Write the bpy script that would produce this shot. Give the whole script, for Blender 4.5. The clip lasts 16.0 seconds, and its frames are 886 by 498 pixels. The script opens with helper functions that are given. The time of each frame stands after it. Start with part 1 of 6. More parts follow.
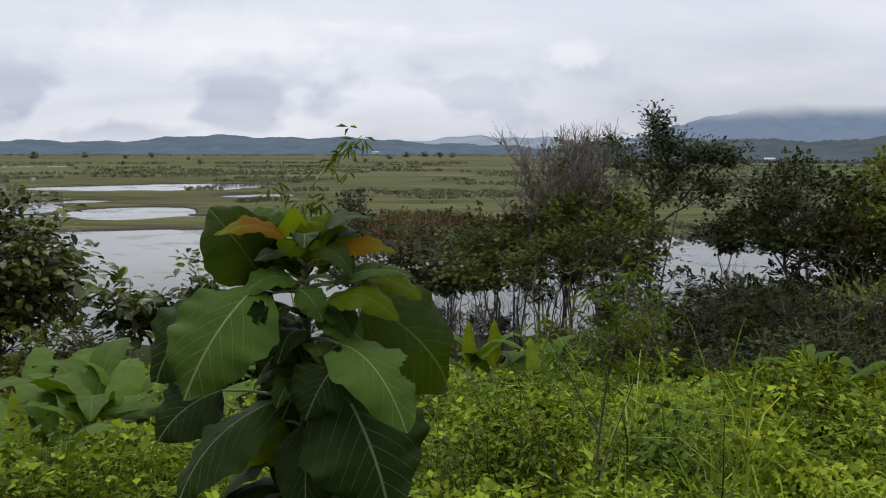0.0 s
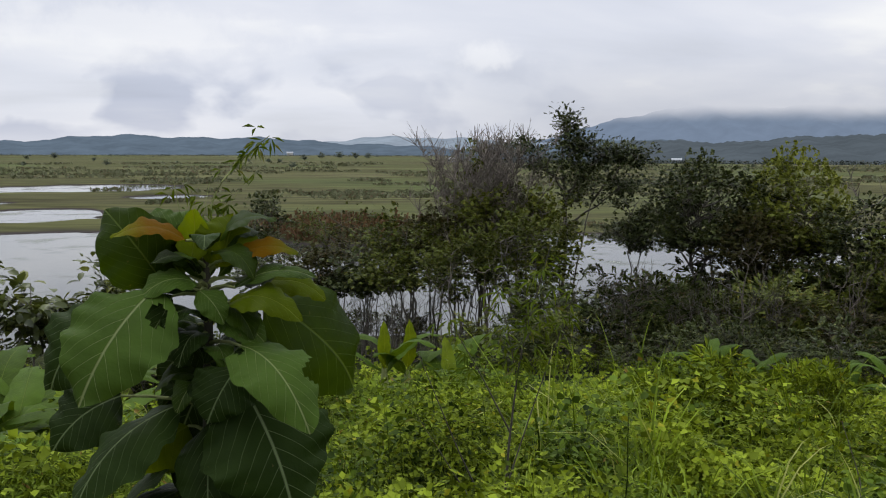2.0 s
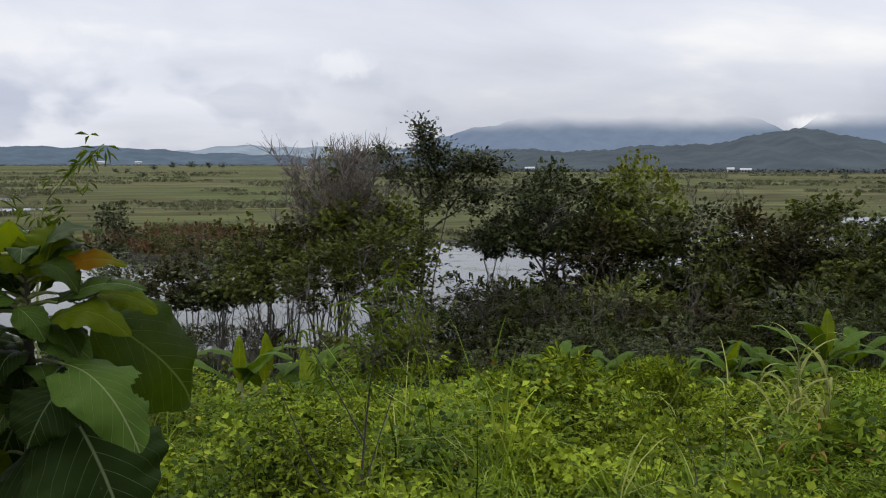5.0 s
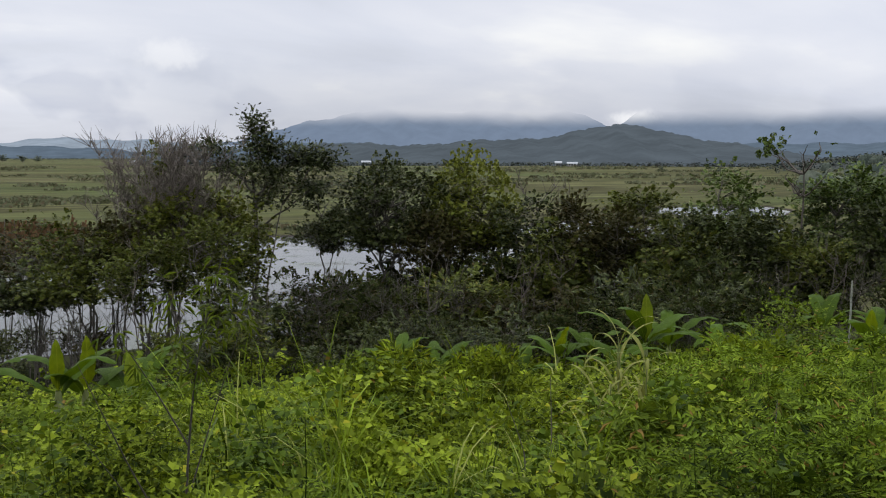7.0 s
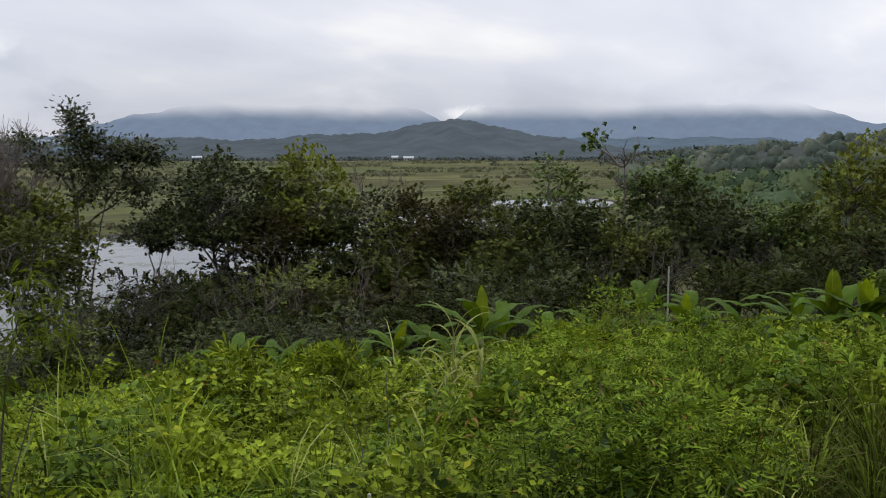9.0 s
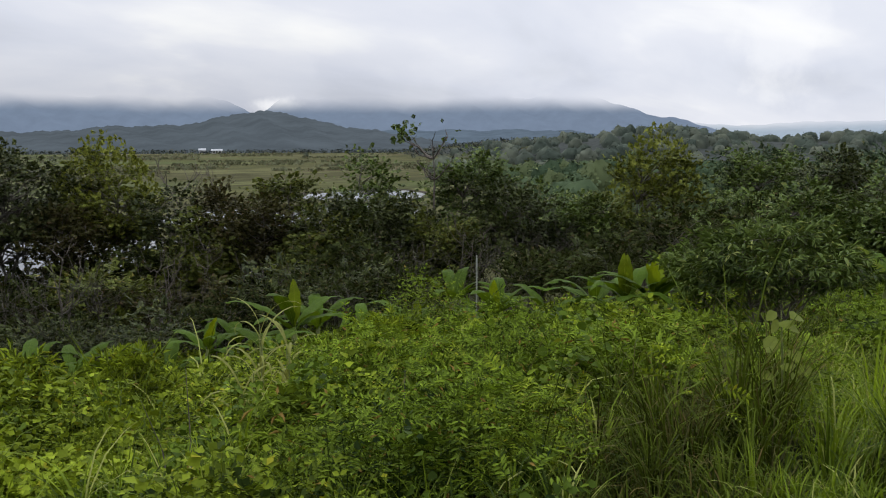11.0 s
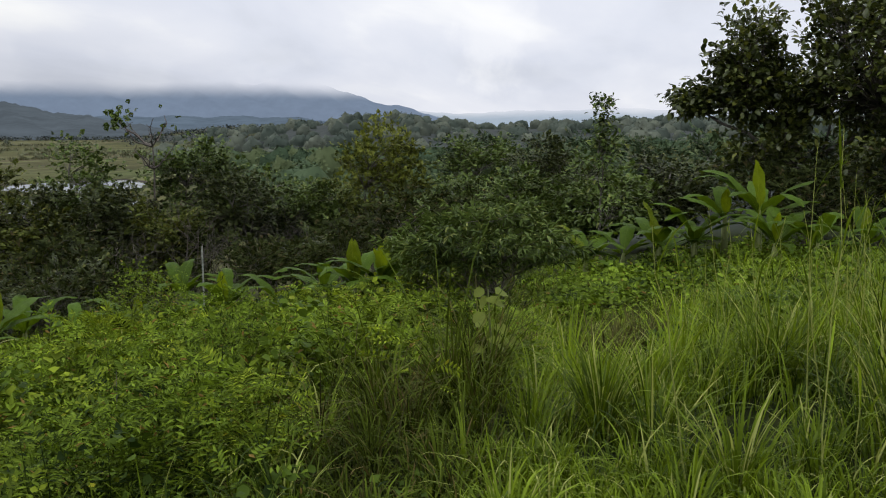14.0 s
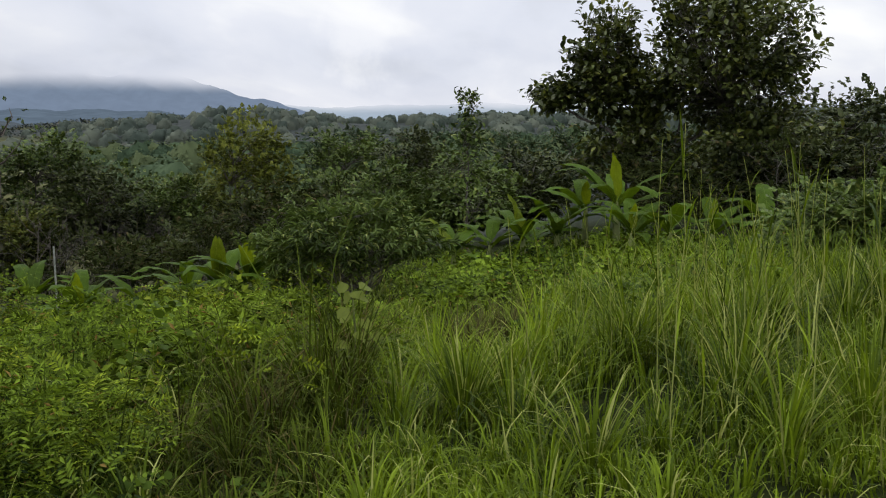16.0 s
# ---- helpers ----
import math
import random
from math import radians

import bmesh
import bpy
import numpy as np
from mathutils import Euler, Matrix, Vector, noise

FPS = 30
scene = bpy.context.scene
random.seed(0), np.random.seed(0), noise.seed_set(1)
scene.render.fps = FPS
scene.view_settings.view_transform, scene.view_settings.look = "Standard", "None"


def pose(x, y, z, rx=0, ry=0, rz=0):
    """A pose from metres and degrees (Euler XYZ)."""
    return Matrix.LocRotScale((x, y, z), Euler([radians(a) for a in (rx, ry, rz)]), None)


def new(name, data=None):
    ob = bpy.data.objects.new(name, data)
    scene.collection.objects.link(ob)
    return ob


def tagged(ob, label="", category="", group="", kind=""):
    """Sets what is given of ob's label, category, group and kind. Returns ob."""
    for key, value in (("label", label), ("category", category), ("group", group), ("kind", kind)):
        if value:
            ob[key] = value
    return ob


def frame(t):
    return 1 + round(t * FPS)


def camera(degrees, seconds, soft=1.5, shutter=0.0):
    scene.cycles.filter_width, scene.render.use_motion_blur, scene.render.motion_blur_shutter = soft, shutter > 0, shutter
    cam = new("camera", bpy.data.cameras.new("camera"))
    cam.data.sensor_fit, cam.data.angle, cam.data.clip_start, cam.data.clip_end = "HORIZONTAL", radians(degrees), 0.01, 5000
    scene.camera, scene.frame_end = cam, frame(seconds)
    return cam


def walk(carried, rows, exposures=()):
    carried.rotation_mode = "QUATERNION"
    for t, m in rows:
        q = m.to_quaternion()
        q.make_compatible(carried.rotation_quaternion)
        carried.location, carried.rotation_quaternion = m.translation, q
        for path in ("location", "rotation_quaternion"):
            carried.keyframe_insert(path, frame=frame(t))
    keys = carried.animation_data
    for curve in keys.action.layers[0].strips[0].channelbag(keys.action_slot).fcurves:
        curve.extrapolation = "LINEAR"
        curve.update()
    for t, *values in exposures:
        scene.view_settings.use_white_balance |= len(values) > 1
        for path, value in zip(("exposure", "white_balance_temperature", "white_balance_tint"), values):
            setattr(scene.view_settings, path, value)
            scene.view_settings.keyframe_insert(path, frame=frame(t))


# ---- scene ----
# ---------------------------------------------------------------- camera
EYE = 10.0
cam = camera(53.82, 16.0, soft=1.1)
# seconds, offset of the eye (x, y, z), turn to the left, tilt, roll
PATH = [
    (0, -0.000, 0.000, -0.000, -0.00, -6.37, 0.10), (0.5, 0.011, -0.006, 0.001, -1.36, -6.43, 0.11),
    (1, 0.020, -0.009, 0.000, -2.73, -6.42, 0.11), (1.5, 0.030, -0.011, -0.000, -4.11, -6.39, 0.16),
    (2, 0.037, -0.018, 0.000, -5.51, -6.32, 0.17), (2.5, 0.043, -0.016, -0.002, -6.93, -6.20, 0.19),
    (3, 0.052, -0.022, -0.003, -8.32, -6.02, 0.13), (5.5, 0.111, -0.034, -0.005, -17.08, -5.73, -0.02),
    (6, 0.130, -0.035, -0.009, -19.82, -5.83, -0.10), (6.5, 0.160, -0.021, -0.015, -22.64, -5.98, -0.10),
    (7, 0.173, -0.002, -0.012, -25.42, -6.11, 0.09), (7.5, 0.190, 0.010, -0.013, -27.98, -6.21, 0.11),
    (8, 0.195, 0.008, -0.011, -30.51, -6.29, -0.00), (10.5, 0.253, -0.080, -0.014, -45.13, -6.81, -0.10),
    (11, 0.264, -0.099, -0.010, -48.21, -6.98, -0.16), (11.5, 0.282, -0.116, -0.007, -51.25, -7.14, -0.12),
    (12, 0.285, -0.134, -0.007, -54.37, -7.34, -0.10), (12.5, 0.301, -0.150, -0.010, -57.31, -7.48, -0.05),
    (13, 0.307, -0.165, -0.012, -60.21, -7.59, -0.02), (13.5, 0.318, -0.173, -0.014, -63.05, -7.72, 0.01),
    (14, 0.324, -0.185, -0.014, -65.76, -7.84, -0.02), (14.5, 0.328, -0.206, -0.013, -68.40, -7.93, -0.06),
    (15, 0.328, -0.223, -0.013, -70.76, -8.01, -0.07), (15.5, 0.340, -0.234, -0.013, -72.72, -8.11, -0.03),
    (16, 0.357, -0.231, -0.016, -74.31, -8.20, 0.06),
]
walk(cam, [(t, pose(x, y, EYE + z, 90 + tilt, 0, turn) @ pose(0, 0, 0, 0, 0, roll)) for t, x, y, z, turn, tilt, roll in PATH])
scene.view_settings.exposure = 0.0


# ---------------------------------------------------------------- node helpers
def tree_of(owner):
    owner.use_nodes = True
    owner.node_tree.nodes.clear()
    return owner.node_tree


def node(nt, kind, inputs=None, **props):
    n = nt.nodes.new(kind)
    for k, v in props.items():
        setattr(n, k, v)
    for k, v in (inputs or {}).items():
        if isinstance(v, bpy.types.NodeSocket):
            nt.links.new(v, n.inputs[k])
        else:
            n.inputs[k].default_value = v
    return n


def ramp(nt, fac, stops, mode="LINEAR"):
    n = node(nt, "ShaderNodeValToRGB", {"Fac": fac})
    n.color_ramp.interpolation = mode
    while len(n.color_ramp.elements) < len(stops):
        n.color_ramp.elements.new(0.5)
    for e, (p, c) in zip(n.color_ramp.elements, stops):
        e.position = p
        e.color = (*c, 1) if isinstance(c, tuple) else (c, c, c, 1)
    return n.outputs["Color"]


def calc(nt, op, a, b=0.0, c=0.0):
    return node(nt, "ShaderNodeMath", {0: a, 1: b, 2: c}, operation=op).outputs[0]


def blend(nt, fac, a, b, mode="MIX"):
    n = node(nt, "ShaderNodeMix", {"Factor": fac}, data_type="RGBA", blend_type=mode)
    for sock, v in ((n.inputs[6], a), (n.inputs[7], b)):
        if isinstance(v, bpy.types.NodeSocket):
            nt.links.new(v, sock)
        else:
            sock.default_value = (*v, 1)
    return n.outputs[2]


def noise_of(nt, vec, scale, detail=4.0, rough=0.55, distort=0.0):
    return node(nt, "ShaderNodeTexNoise", {"Vector": vec, "Scale": scale, "Detail": detail, "Roughness": rough, "Distortion": distort}).outputs[0]


# ---------------------------------------------------------------- sky and light
SUN_AZ, SUN_EL = radians(-35), radians(55)
world = bpy.data.worlds.new("overcast_sky")
scene.world = world
nt = tree_of(world)
way = node(nt, "ShaderNodeTexCoord").outputs["Generated"]
xyz = node(nt, "ShaderNodeSeparateXYZ", {0: way}).outputs
low = calc(nt, "MAXIMUM", xyz[2], 0.0)
deep = calc(nt, "ADD", low, 0.24)
flat = node(nt, "ShaderNodeCombineXYZ", {0: calc(nt, "DIVIDE", xyz[0], deep), 1: calc(nt, "DIVIDE", xyz[1], deep), 2: 0.0}).outputs[0]
broad = noise_of(nt, node(nt, "ShaderNodeMapping", {"Vector": flat, "Scale": (0.8, 1.25, 1.0)}).outputs[0], 1.15, 5.0, 0.5, 0.3)
lumps_at = node(nt, "ShaderNodeMapping", {"Vector": way, "Scale": (1.0, 1.0, 1.7)}).outputs[0]
lumps = noise_of(nt, lumps_at, 10.0, 4.0, 0.45, 0.2)
# layered cloud: mostly even, brighter streaks where it thins
sheet = ramp(nt, broad, [(0.30, (0.73, 0.76, 0.85)), (0.44, (0.82, 0.85, 0.95)), (0.57, (0.90, 0.92, 1.0)), (0.70, (1.10, 1.10, 1.10))])
glow = calc(nt, "ADD", calc(nt, "MULTIPLY", xyz[0], 0.07), 0.99)
puffs = ramp(nt, lumps, [(0.43, (0.68, 0.71, 0.79)), (0.54, (1.0, 1.0, 1.0))])
belt = ramp(nt, low, [(0.0, 0.3), (0.035, 1.0), (0.075, 0.8), (0.115, 0.1), (0.5, 0.0)])
heaped = calc(nt, "MULTIPLY", belt, node(nt, "ShaderNodeMapRange", {0: xyz[0], 1: -0.15, 2: 0.30, 3: 1.0, 4: 0.25}).outputs[0])
cloud = blend(nt, heaped, sheet, blend(nt, 1.0, sheet, puffs, "MULTIPLY"))
# the cloud base hangs lower and greyer towards the mountains
grey_side = node(nt, "ShaderNodeMapRange", {0: xyz[0], 1: -0.1, 2: 0.35, 3: 0.0, 4: 1.0}, interpolation_type="SMOOTHSTEP").outputs[0]
base_low = node(nt, "ShaderNodeMapRange", {0: low, 1: 0.03, 2: 0.15, 3: 0.26, 4: 0.05}, interpolation_type="SMOOTHSTEP").outputs[0]
far_side = node(nt, "ShaderNodeMapRange", {0: xyz[0], 1: 0.55, 2: 0.88, 3: 1.0, 4: 0.15}, interpolation_type="SMOOTHSTEP").outputs[0]
cloud = blend(nt, calc(nt, "MULTIPLY", calc(nt, "MULTIPLY", grey_side, far_side), base_low), cloud, (0.06, 0.07, 0.12))
# thin places in the cloud where the light comes through
for az, el, wide, flat_by, much in ((37.6, 2.3, 0.034, 2.6, 0.7), (8.2, 6.1, 0.06, 3.0, 0.5), (-14.0, 7.4, 0.22, 6.0, 0.45), (69.0, 7.0, 0.06, 0.6, 0.4)):
    a, e = radians(az), radians(el)
    off = node(nt, "ShaderNodeVectorMath", {0: way, 1: (math.sin(a) * math.cos(e), math.cos(a) * math.cos(e), math.sin(e))}, operation="SUBTRACT").outputs[0]
    off = node(nt, "ShaderNodeVectorMath", {0: off, 1: (1.0, 1.0, flat_by)}, operation="MULTIPLY").outputs[0]
    near_by = calc(nt, "ADD", node(nt, "ShaderNodeVectorMath", {0: off}, operation="LENGTH").outputs[1], calc(nt, "MULTIPLY", calc(nt, "SUBTRACT", noise_of(nt, way, 26.0, 4.0, 0.6), 0.5), wide * 1.8))
    cloud = blend(nt, calc(nt, "MULTIPLY", node(nt, "ShaderNodeMapRange", {0: near_by, 1: wide * 0.2, 2: wide, 3: 1.0, 4: 0.0}, interpolation_type="SMOOTHSTEP").outputs[0], much), cloud, (1.08, 1.08, 1.10))
air = node(nt, "ShaderNodeTexSky", sky_type="NISHITA", sun_disc=False, sun_elevation=SUN_EL, sun_rotation=SUN_AZ)
# an overcast sky is brightest overhead
overhead = node(nt, "ShaderNodeMapRange", {0: xyz[2], 1: 0.16, 2: 0.9, 3: 1.0, 4: 2.3}, interpolation_type="SMOOTHSTEP").outputs[0]
clear = blend(nt, 1.0, air.outputs[0], (0.10, 0.10, 0.10), "MULTIPLY")
sky = blend(nt, 0.93, clear, node(nt, "ShaderNodeVectorMath", {0: cloud, 3: calc(nt, "MULTIPLY", glow, overhead)}, operation="SCALE").outputs[0])
bg = node(nt, "ShaderNodeBackground", {"Color": sky, "Strength": 0.93})
nt.links.new(bg.outputs[0], node(nt, "ShaderNodeOutputWorld").inputs[0])

sun = new("sun", bpy.data.lights.new("sun", "SUN"))
sun.data.energy, sun.data.angle, sun.data.color = 0.9, radians(25), (1.0, 0.97, 0.92)
sun.matrix_world = Matrix.Translation((0, 0, 60)) @ Vector((-math.sin(SUN_AZ) * math.cos(SUN_EL), -math.cos(SUN_AZ) * math.cos(SUN_EL), -math.sin(SUN_EL))).to_track_quat("-Z", "Y").to_matrix().to_4x4()


# ---------------------------------------------------------------- materials
def finish(nt, shader):
    nt.links.new(shader, node(nt, "ShaderNodeOutputMaterial").inputs[0])


def leaf_stuff(name, dark, light, odd=None, odd_share=0.06, through_light=0.3, rough=0.6, coarse=0.4, gloss=0.05, single=0.55):
    """Foliage: a colour of its own for each leaf, patches over metres, light through the blade."""
    dark, light = tuple(v * 0.50 for v in dark), tuple(v * 0.60 for v in light)
    odd = odd and tuple(v * 0.66 for v in odd)
    m = bpy.data.materials.new(name)
    nt = tree_of(m)
    isle = node(nt, "ShaderNodeNewGeometry").outputs["Random Per Island"]
    place = node(nt, "ShaderNodeNewGeometry").outputs["Position"]
    patch = noise_of(nt, place, coarse, 3.0)
    mixed = calc(nt, "ADD", calc(nt, "MULTIPLY", isle, single), calc(nt, "MULTIPLY", calc(nt, "SUBTRACT", patch, 0.27), 1.55 - single))
    col = ramp(nt, mixed, [(0.15, dark), (0.85, light)])
    if odd:
        pick = calc(nt, "GREATER_THAN", calc(nt, "FRACT", calc(nt, "MULTIPLY", isle, 37.7)), 1.0 - odd_share)
        col = blend(nt, pick, col, odd)
    fine = noise_of(nt, place, 60.0, 2.0)
    col = blend(nt, 0.25, col, ramp(nt, fine, [(0.3, 0.4), (0.7, 1.0)]), "MULTIPLY")
    b = node(nt, "ShaderNodeBsdfPrincipled", {"Base Color": col, "Roughness": rough, "Specular IOR Level": gloss})
    tr = node(nt, "ShaderNodeBsdfTranslucent", {"Color": blend(nt, 0.5, col, blend(nt, 1.0, col, (1.3, 1.2, 0.5), "MULTIPLY"))})
    finish(nt, node(nt, "ShaderNodeMixShader", {0: through_light, 1: b.outputs[0], 2: tr.outputs[0]}).outputs[0])
    return m


def bark_stuff(name, a, b, scale=14.0):
    m = bpy.data.materials.new(name)
    nt = tree_of(m)
    place = node(nt, "ShaderNodeNewGeometry").outputs["Position"]
    long = node(nt, "ShaderNodeMapping", {"Vector": place, "Scale": (1, 1, 0.25)}).outputs[0]
    n1 = noise_of(nt, long, scale, 5.0)
    n2 = noise_of(nt, place, 1.5, 2.0)
    col = blend(nt, n2, ramp(nt, n1, [(0.3, a), (0.7, b)]), ramp(nt, n1, [(0.3, b), (0.75, tuple(v * 1.3 for v in b))]))
    bump = node(nt, "ShaderNodeBump", {"Height": n1, "Strength": 0.5, "Distance": 0.02}).outputs[0]
    finish(nt, node(nt, "ShaderNodeBsdfPrincipled", {"Base Color": col, "Roughness": 0.85, "Normal": bump}).outputs[0])
    return m


def plain_stuff(name, a, b, scale=8.0, rough=0.7):
    m = bpy.data.materials.new(name)
    nt = tree_of(m)
    place = node(nt, "ShaderNodeTexCoord").outputs["Object"]
    n1 = noise_of(nt, place, scale, 5.0)
    bump = node(nt, "ShaderNodeBump", {"Height": n1, "Strength": 0.3, "Distance": 0.01}).outputs[0]
    finish(nt, node(nt, "ShaderNodeBsdfPrincipled", {"Base Color": ramp(nt, n1, [(0.3, a), (0.7, b)]), "Roughness": rough, "Normal": bump}).outputs[0])
    return m


M_WEED = leaf_stuff("weed_leaf", (0.034, 0.062, 0.007), (0.49, 0.63, 0.046), (0.42, 0.42, 0.03), 0.02, 0.22)
M_WEED_DARK = leaf_stuff("creeper_leaf", (0.026, 0.055, 0.007), (0.20, 0.31, 0.030), (0.28, 0.34, 0.03), 0.03, 0.25, 0.5, 0.4, 0.05)
M_GRASS = leaf_stuff("grass_blade", (0.046, 0.086, 0.007), (0.45, 0.63, 0.034), (0.50, 0.54, 0.15), 0.08, 0.36, 0.5, 0.55, 0.10, 0.4)
M_GRASS_OLD = leaf_stuff("old_grass_blade", (0.028, 0.040, 0.006), (0.18, 0.25, 0.024), (0.17, 0.14, 0.045), 0.08, 0.2, 0.6, 0.6, 0.03)
M_DRY = leaf_stuff("dry_grass_blade", (0.044, 0.046, 0.013), (0.18, 0.17, 0.050), None, 0, 0.2, 0.7)
M_TREE = leaf_stuff("tree_leaf", (0.022, 0.034, 0.012), (0.140, 0.172, 0.056), (0.19, 0.20, 0.05), 0.07, 0.13, 0.4, 0.4, 0.08)
M_TREE_OLIVE = leaf_stuff("olive_leaf", (0.028, 0.040, 0.009), (0.205, 0.245, 0.045), (0.24, 0.22, 0.05), 0.06, 0.22, 0.4, 0.4, 0.06)
M_TREE_BROWN = leaf_stuff("brownish_leaf", (0.022, 0.024, 0.008), (0.115, 0.11, 0.032), (0.14, 0.10, 0.05), 0.08, 0.2, 0.5)
M_TREE_GREEN = leaf_stuff("green_leaf", (0.036, 0.064, 0.014), (0.225, 0.32, 0.070), (0.30, 0.34, 0.09), 0.07, 0.16, 0.45, 0.4, 0.09)
M_TREE_GOLD = leaf_stuff("golden_olive_leaf", (0.044, 0.056, 0.010), (0.27, 0.315, 0.050), (0.34, 0.34, 0.06), 0.08, 0.25, 0.45, 0.4, 0.06)
M_YELLOW = leaf_stuff("blossom_leaf", (0.15, 0.18, 0.03), (0.41, 0.45, 0.08), None, 0, 0.25, 0.6)
M_TEAK = leaf_stuff("teak_crown_leaf", (0.028, 0.042, 0.011), (0.175, 0.215, 0.046), (0.23, 0.25, 0.05), 0.10, 0.25, 0.36, 0.4, 0.24)
M_FAR = leaf_stuff("wood_leaf", (0.042, 0.074, 0.036), (0.130, 0.190, 0.084), (0.14, 0.14, 0.05), 0.08, 0.1, 0.7, 0.05)
M_SPRIG = leaf_stuff("bamboo_leaf", (0.08, 0.14, 0.010), (0.22, 0.29, 0.025), (0.25, 0.25, 0.07), 0.06, 0.35, 0.45)
M_BARK = bark_stuff("grey_bark", (0.035, 0.030, 0.024), (0.115, 0.10, 0.085))
M_BARK_PALE = bark_stuff("pale_twig_bark", (0.040, 0.032, 0.026), (0.095, 0.079, 0.065))
M_FEATHER = leaf_stuff("feathery_leaf", (0.022, 0.046, 0.007), (0.33, 0.46, 0.040), (0.30, 0.20, 0.05), 0.02, 0.22)
M_STALK = bark_stuff("green_stalk", (0.07, 0.10, 0.025), (0.17, 0.19, 0.06), 30.0)
M_THICKET = leaf_stuff("thicket_leaf", (0.014, 0.020, 0.007), (0.085, 0.108, 0.028), (0.11, 0.09, 0.04), 0.08, 0.18, 0.7, 0.4, 0.02)
M_FEATHER_DARK = leaf_stuff("shady_feathery_leaf", (0.020, 0.044, 0.007), (0.37, 0.54, 0.048), (0.30, 0.20, 0.05), 0.02, 0.22)
M_TWIG = bark_stuff("dark_twig_bark", (0.017, 0.015, 0.010), (0.048, 0.041, 0.028))
M_TWIG_BROWN = bark_stuff("brown_twig_bark", (0.070, 0.058, 0.047), (0.16, 0.135, 0.112))
M_CANE = leaf_stuff("cane_blade", (0.10, 0.16, 0.014), (0.26, 0.36, 0.036), (0.34, 0.36, 0.10), 0.1, 0.3, 0.5, 2.5)
M_POST = plain_stuff("weathered_post", (0.16, 0.17, 0.13), (0.30, 0.30, 0.26), 20.0, 0.8)


# ---------------------------------------------------------------- mesh helpers
class Soup:
    """Gathers vertices and faces, and turns them into one mesh."""

    def __init__(self):
        self.v, self.f, self.n = [], [], 0

    def add(self, verts, faces):
        """verts (n, 3); faces (m, k) of indices into them."""
        self.v.append(np.asarray(verts, np.float32))
        self.f.append(np.asarray(faces, np.int64) + self.n)
        self.n += len(verts)

    def mesh(self, name, material, smooth=False):
        me = bpy.data.meshes.new(name)
        v = np.concatenate(self.v)
        sizes = np.concatenate([np.full(len(f), f.shape[1], np.int32) for f in self.f])
        loops = np.concatenate([f.ravel() for f in self.f]).astype(np.int32)
        me.vertices.add(len(v))
        me.vertices.foreach_set("co", v.ravel())
        me.loops.add(len(loops))
        me.loops.foreach_set("vertex_index", loops)
        me.polygons.add(len(sizes))
        me.polygons.foreach_set("loop_start", np.r_[0, np.cumsum(sizes)[:-1]].astype(np.int32))
        if smooth:
            me.polygons.foreach_set("use_smooth", np.ones(len(sizes), bool))
        me.update(calc_edges=True)
        me.validate()
        me.materials.append(material)
        return me


def unit(v):
    return v / np.maximum(np.linalg.norm(v, axis=-1, keepdims=True), 1e-9)


# leaf shapes: (along, across, lift) and faces
def shape_simple():
    return np.array([(0, 0, 0), (0.45, 0.5, 0.10), (1, 0, -0.08), (0.45, -0.5, 0.10)]), np.array([(0, 2, 1), (0, 3, 2)])


def shape_broad():
    return (np.array([(0, 0, 0), (0.28, 0.42, 0.08), (0.68, 0.44, 0.03), (1, 0, -0.16), (0.68, -0.44, 0.03), (0.28, -0.42, 0.08), (0.5, 0, 0.0)]),
            np.array([(0, 6, 1), (6, 2, 1), (0, 5, 6), (5, 4, 6), (6, 3, 2), (6, 4, 3)]))


def shape_frond(pairs=3, slim=0.34, droop=0.25, end=True, big=0.42):
    """A compound leaf: leaflets in pairs along a stalk."""
    v, f = [], []

    def leaflet(at, ang, length):
        c, s = math.cos(ang), math.sin(ang)
        i = len(v)
        z0 = -droop * at * at
        for a, b, z in ((0, 0, 0), (0.5, slim, 0.05), (1, 0, -0.12), (0.5, -slim, 0.05)):
            v.append((at + (a * c - b * s) * length, (a * s + b * c) * length, z0 + z * length))
        f.extend([(i, i + 2, i + 1), (i, i + 3, i + 2)])

    for k in range(pairs):
        at = 0.22 + 0.62 * k / max(pairs - 1, 1)
        size = big * (1 - 0.25 * abs(k / max(pairs - 1, 1) - 0.4))
        leaflet(at, 1.05, size)
        leaflet(at, -1.05, size)
    if end:
        leaflet(0.80, 0, big)
    return np.array(v), np.array(f)


def shape_spray(rng, count=6, slim=0.30, spread=1.1):
    """A tuft of leaves from one twig end."""
    v, f = [], []
    for k in range(count):
        ang = (k / (count - 1) - 0.5) * 2 * spread + rng.normal(0, 0.15)
        c, s, i, up, ln = math.cos(ang), math.sin(ang), len(v), rng.normal(0, 0.22), rng.uniform(0.7, 1.0)
        for a, b, z in ((0.05, 0, 0), (0.5, slim * ln, 0.06), (1, 0, -0.14), (0.5, -slim * ln, 0.06)):
            v.append(((a * c - b * s) * ln, (a * s + b * c) * ln, z + up * a))
        f.extend([(i, i + 2, i + 1), (i, i + 3, i + 2)])
    return np.array(v), np.array(f)


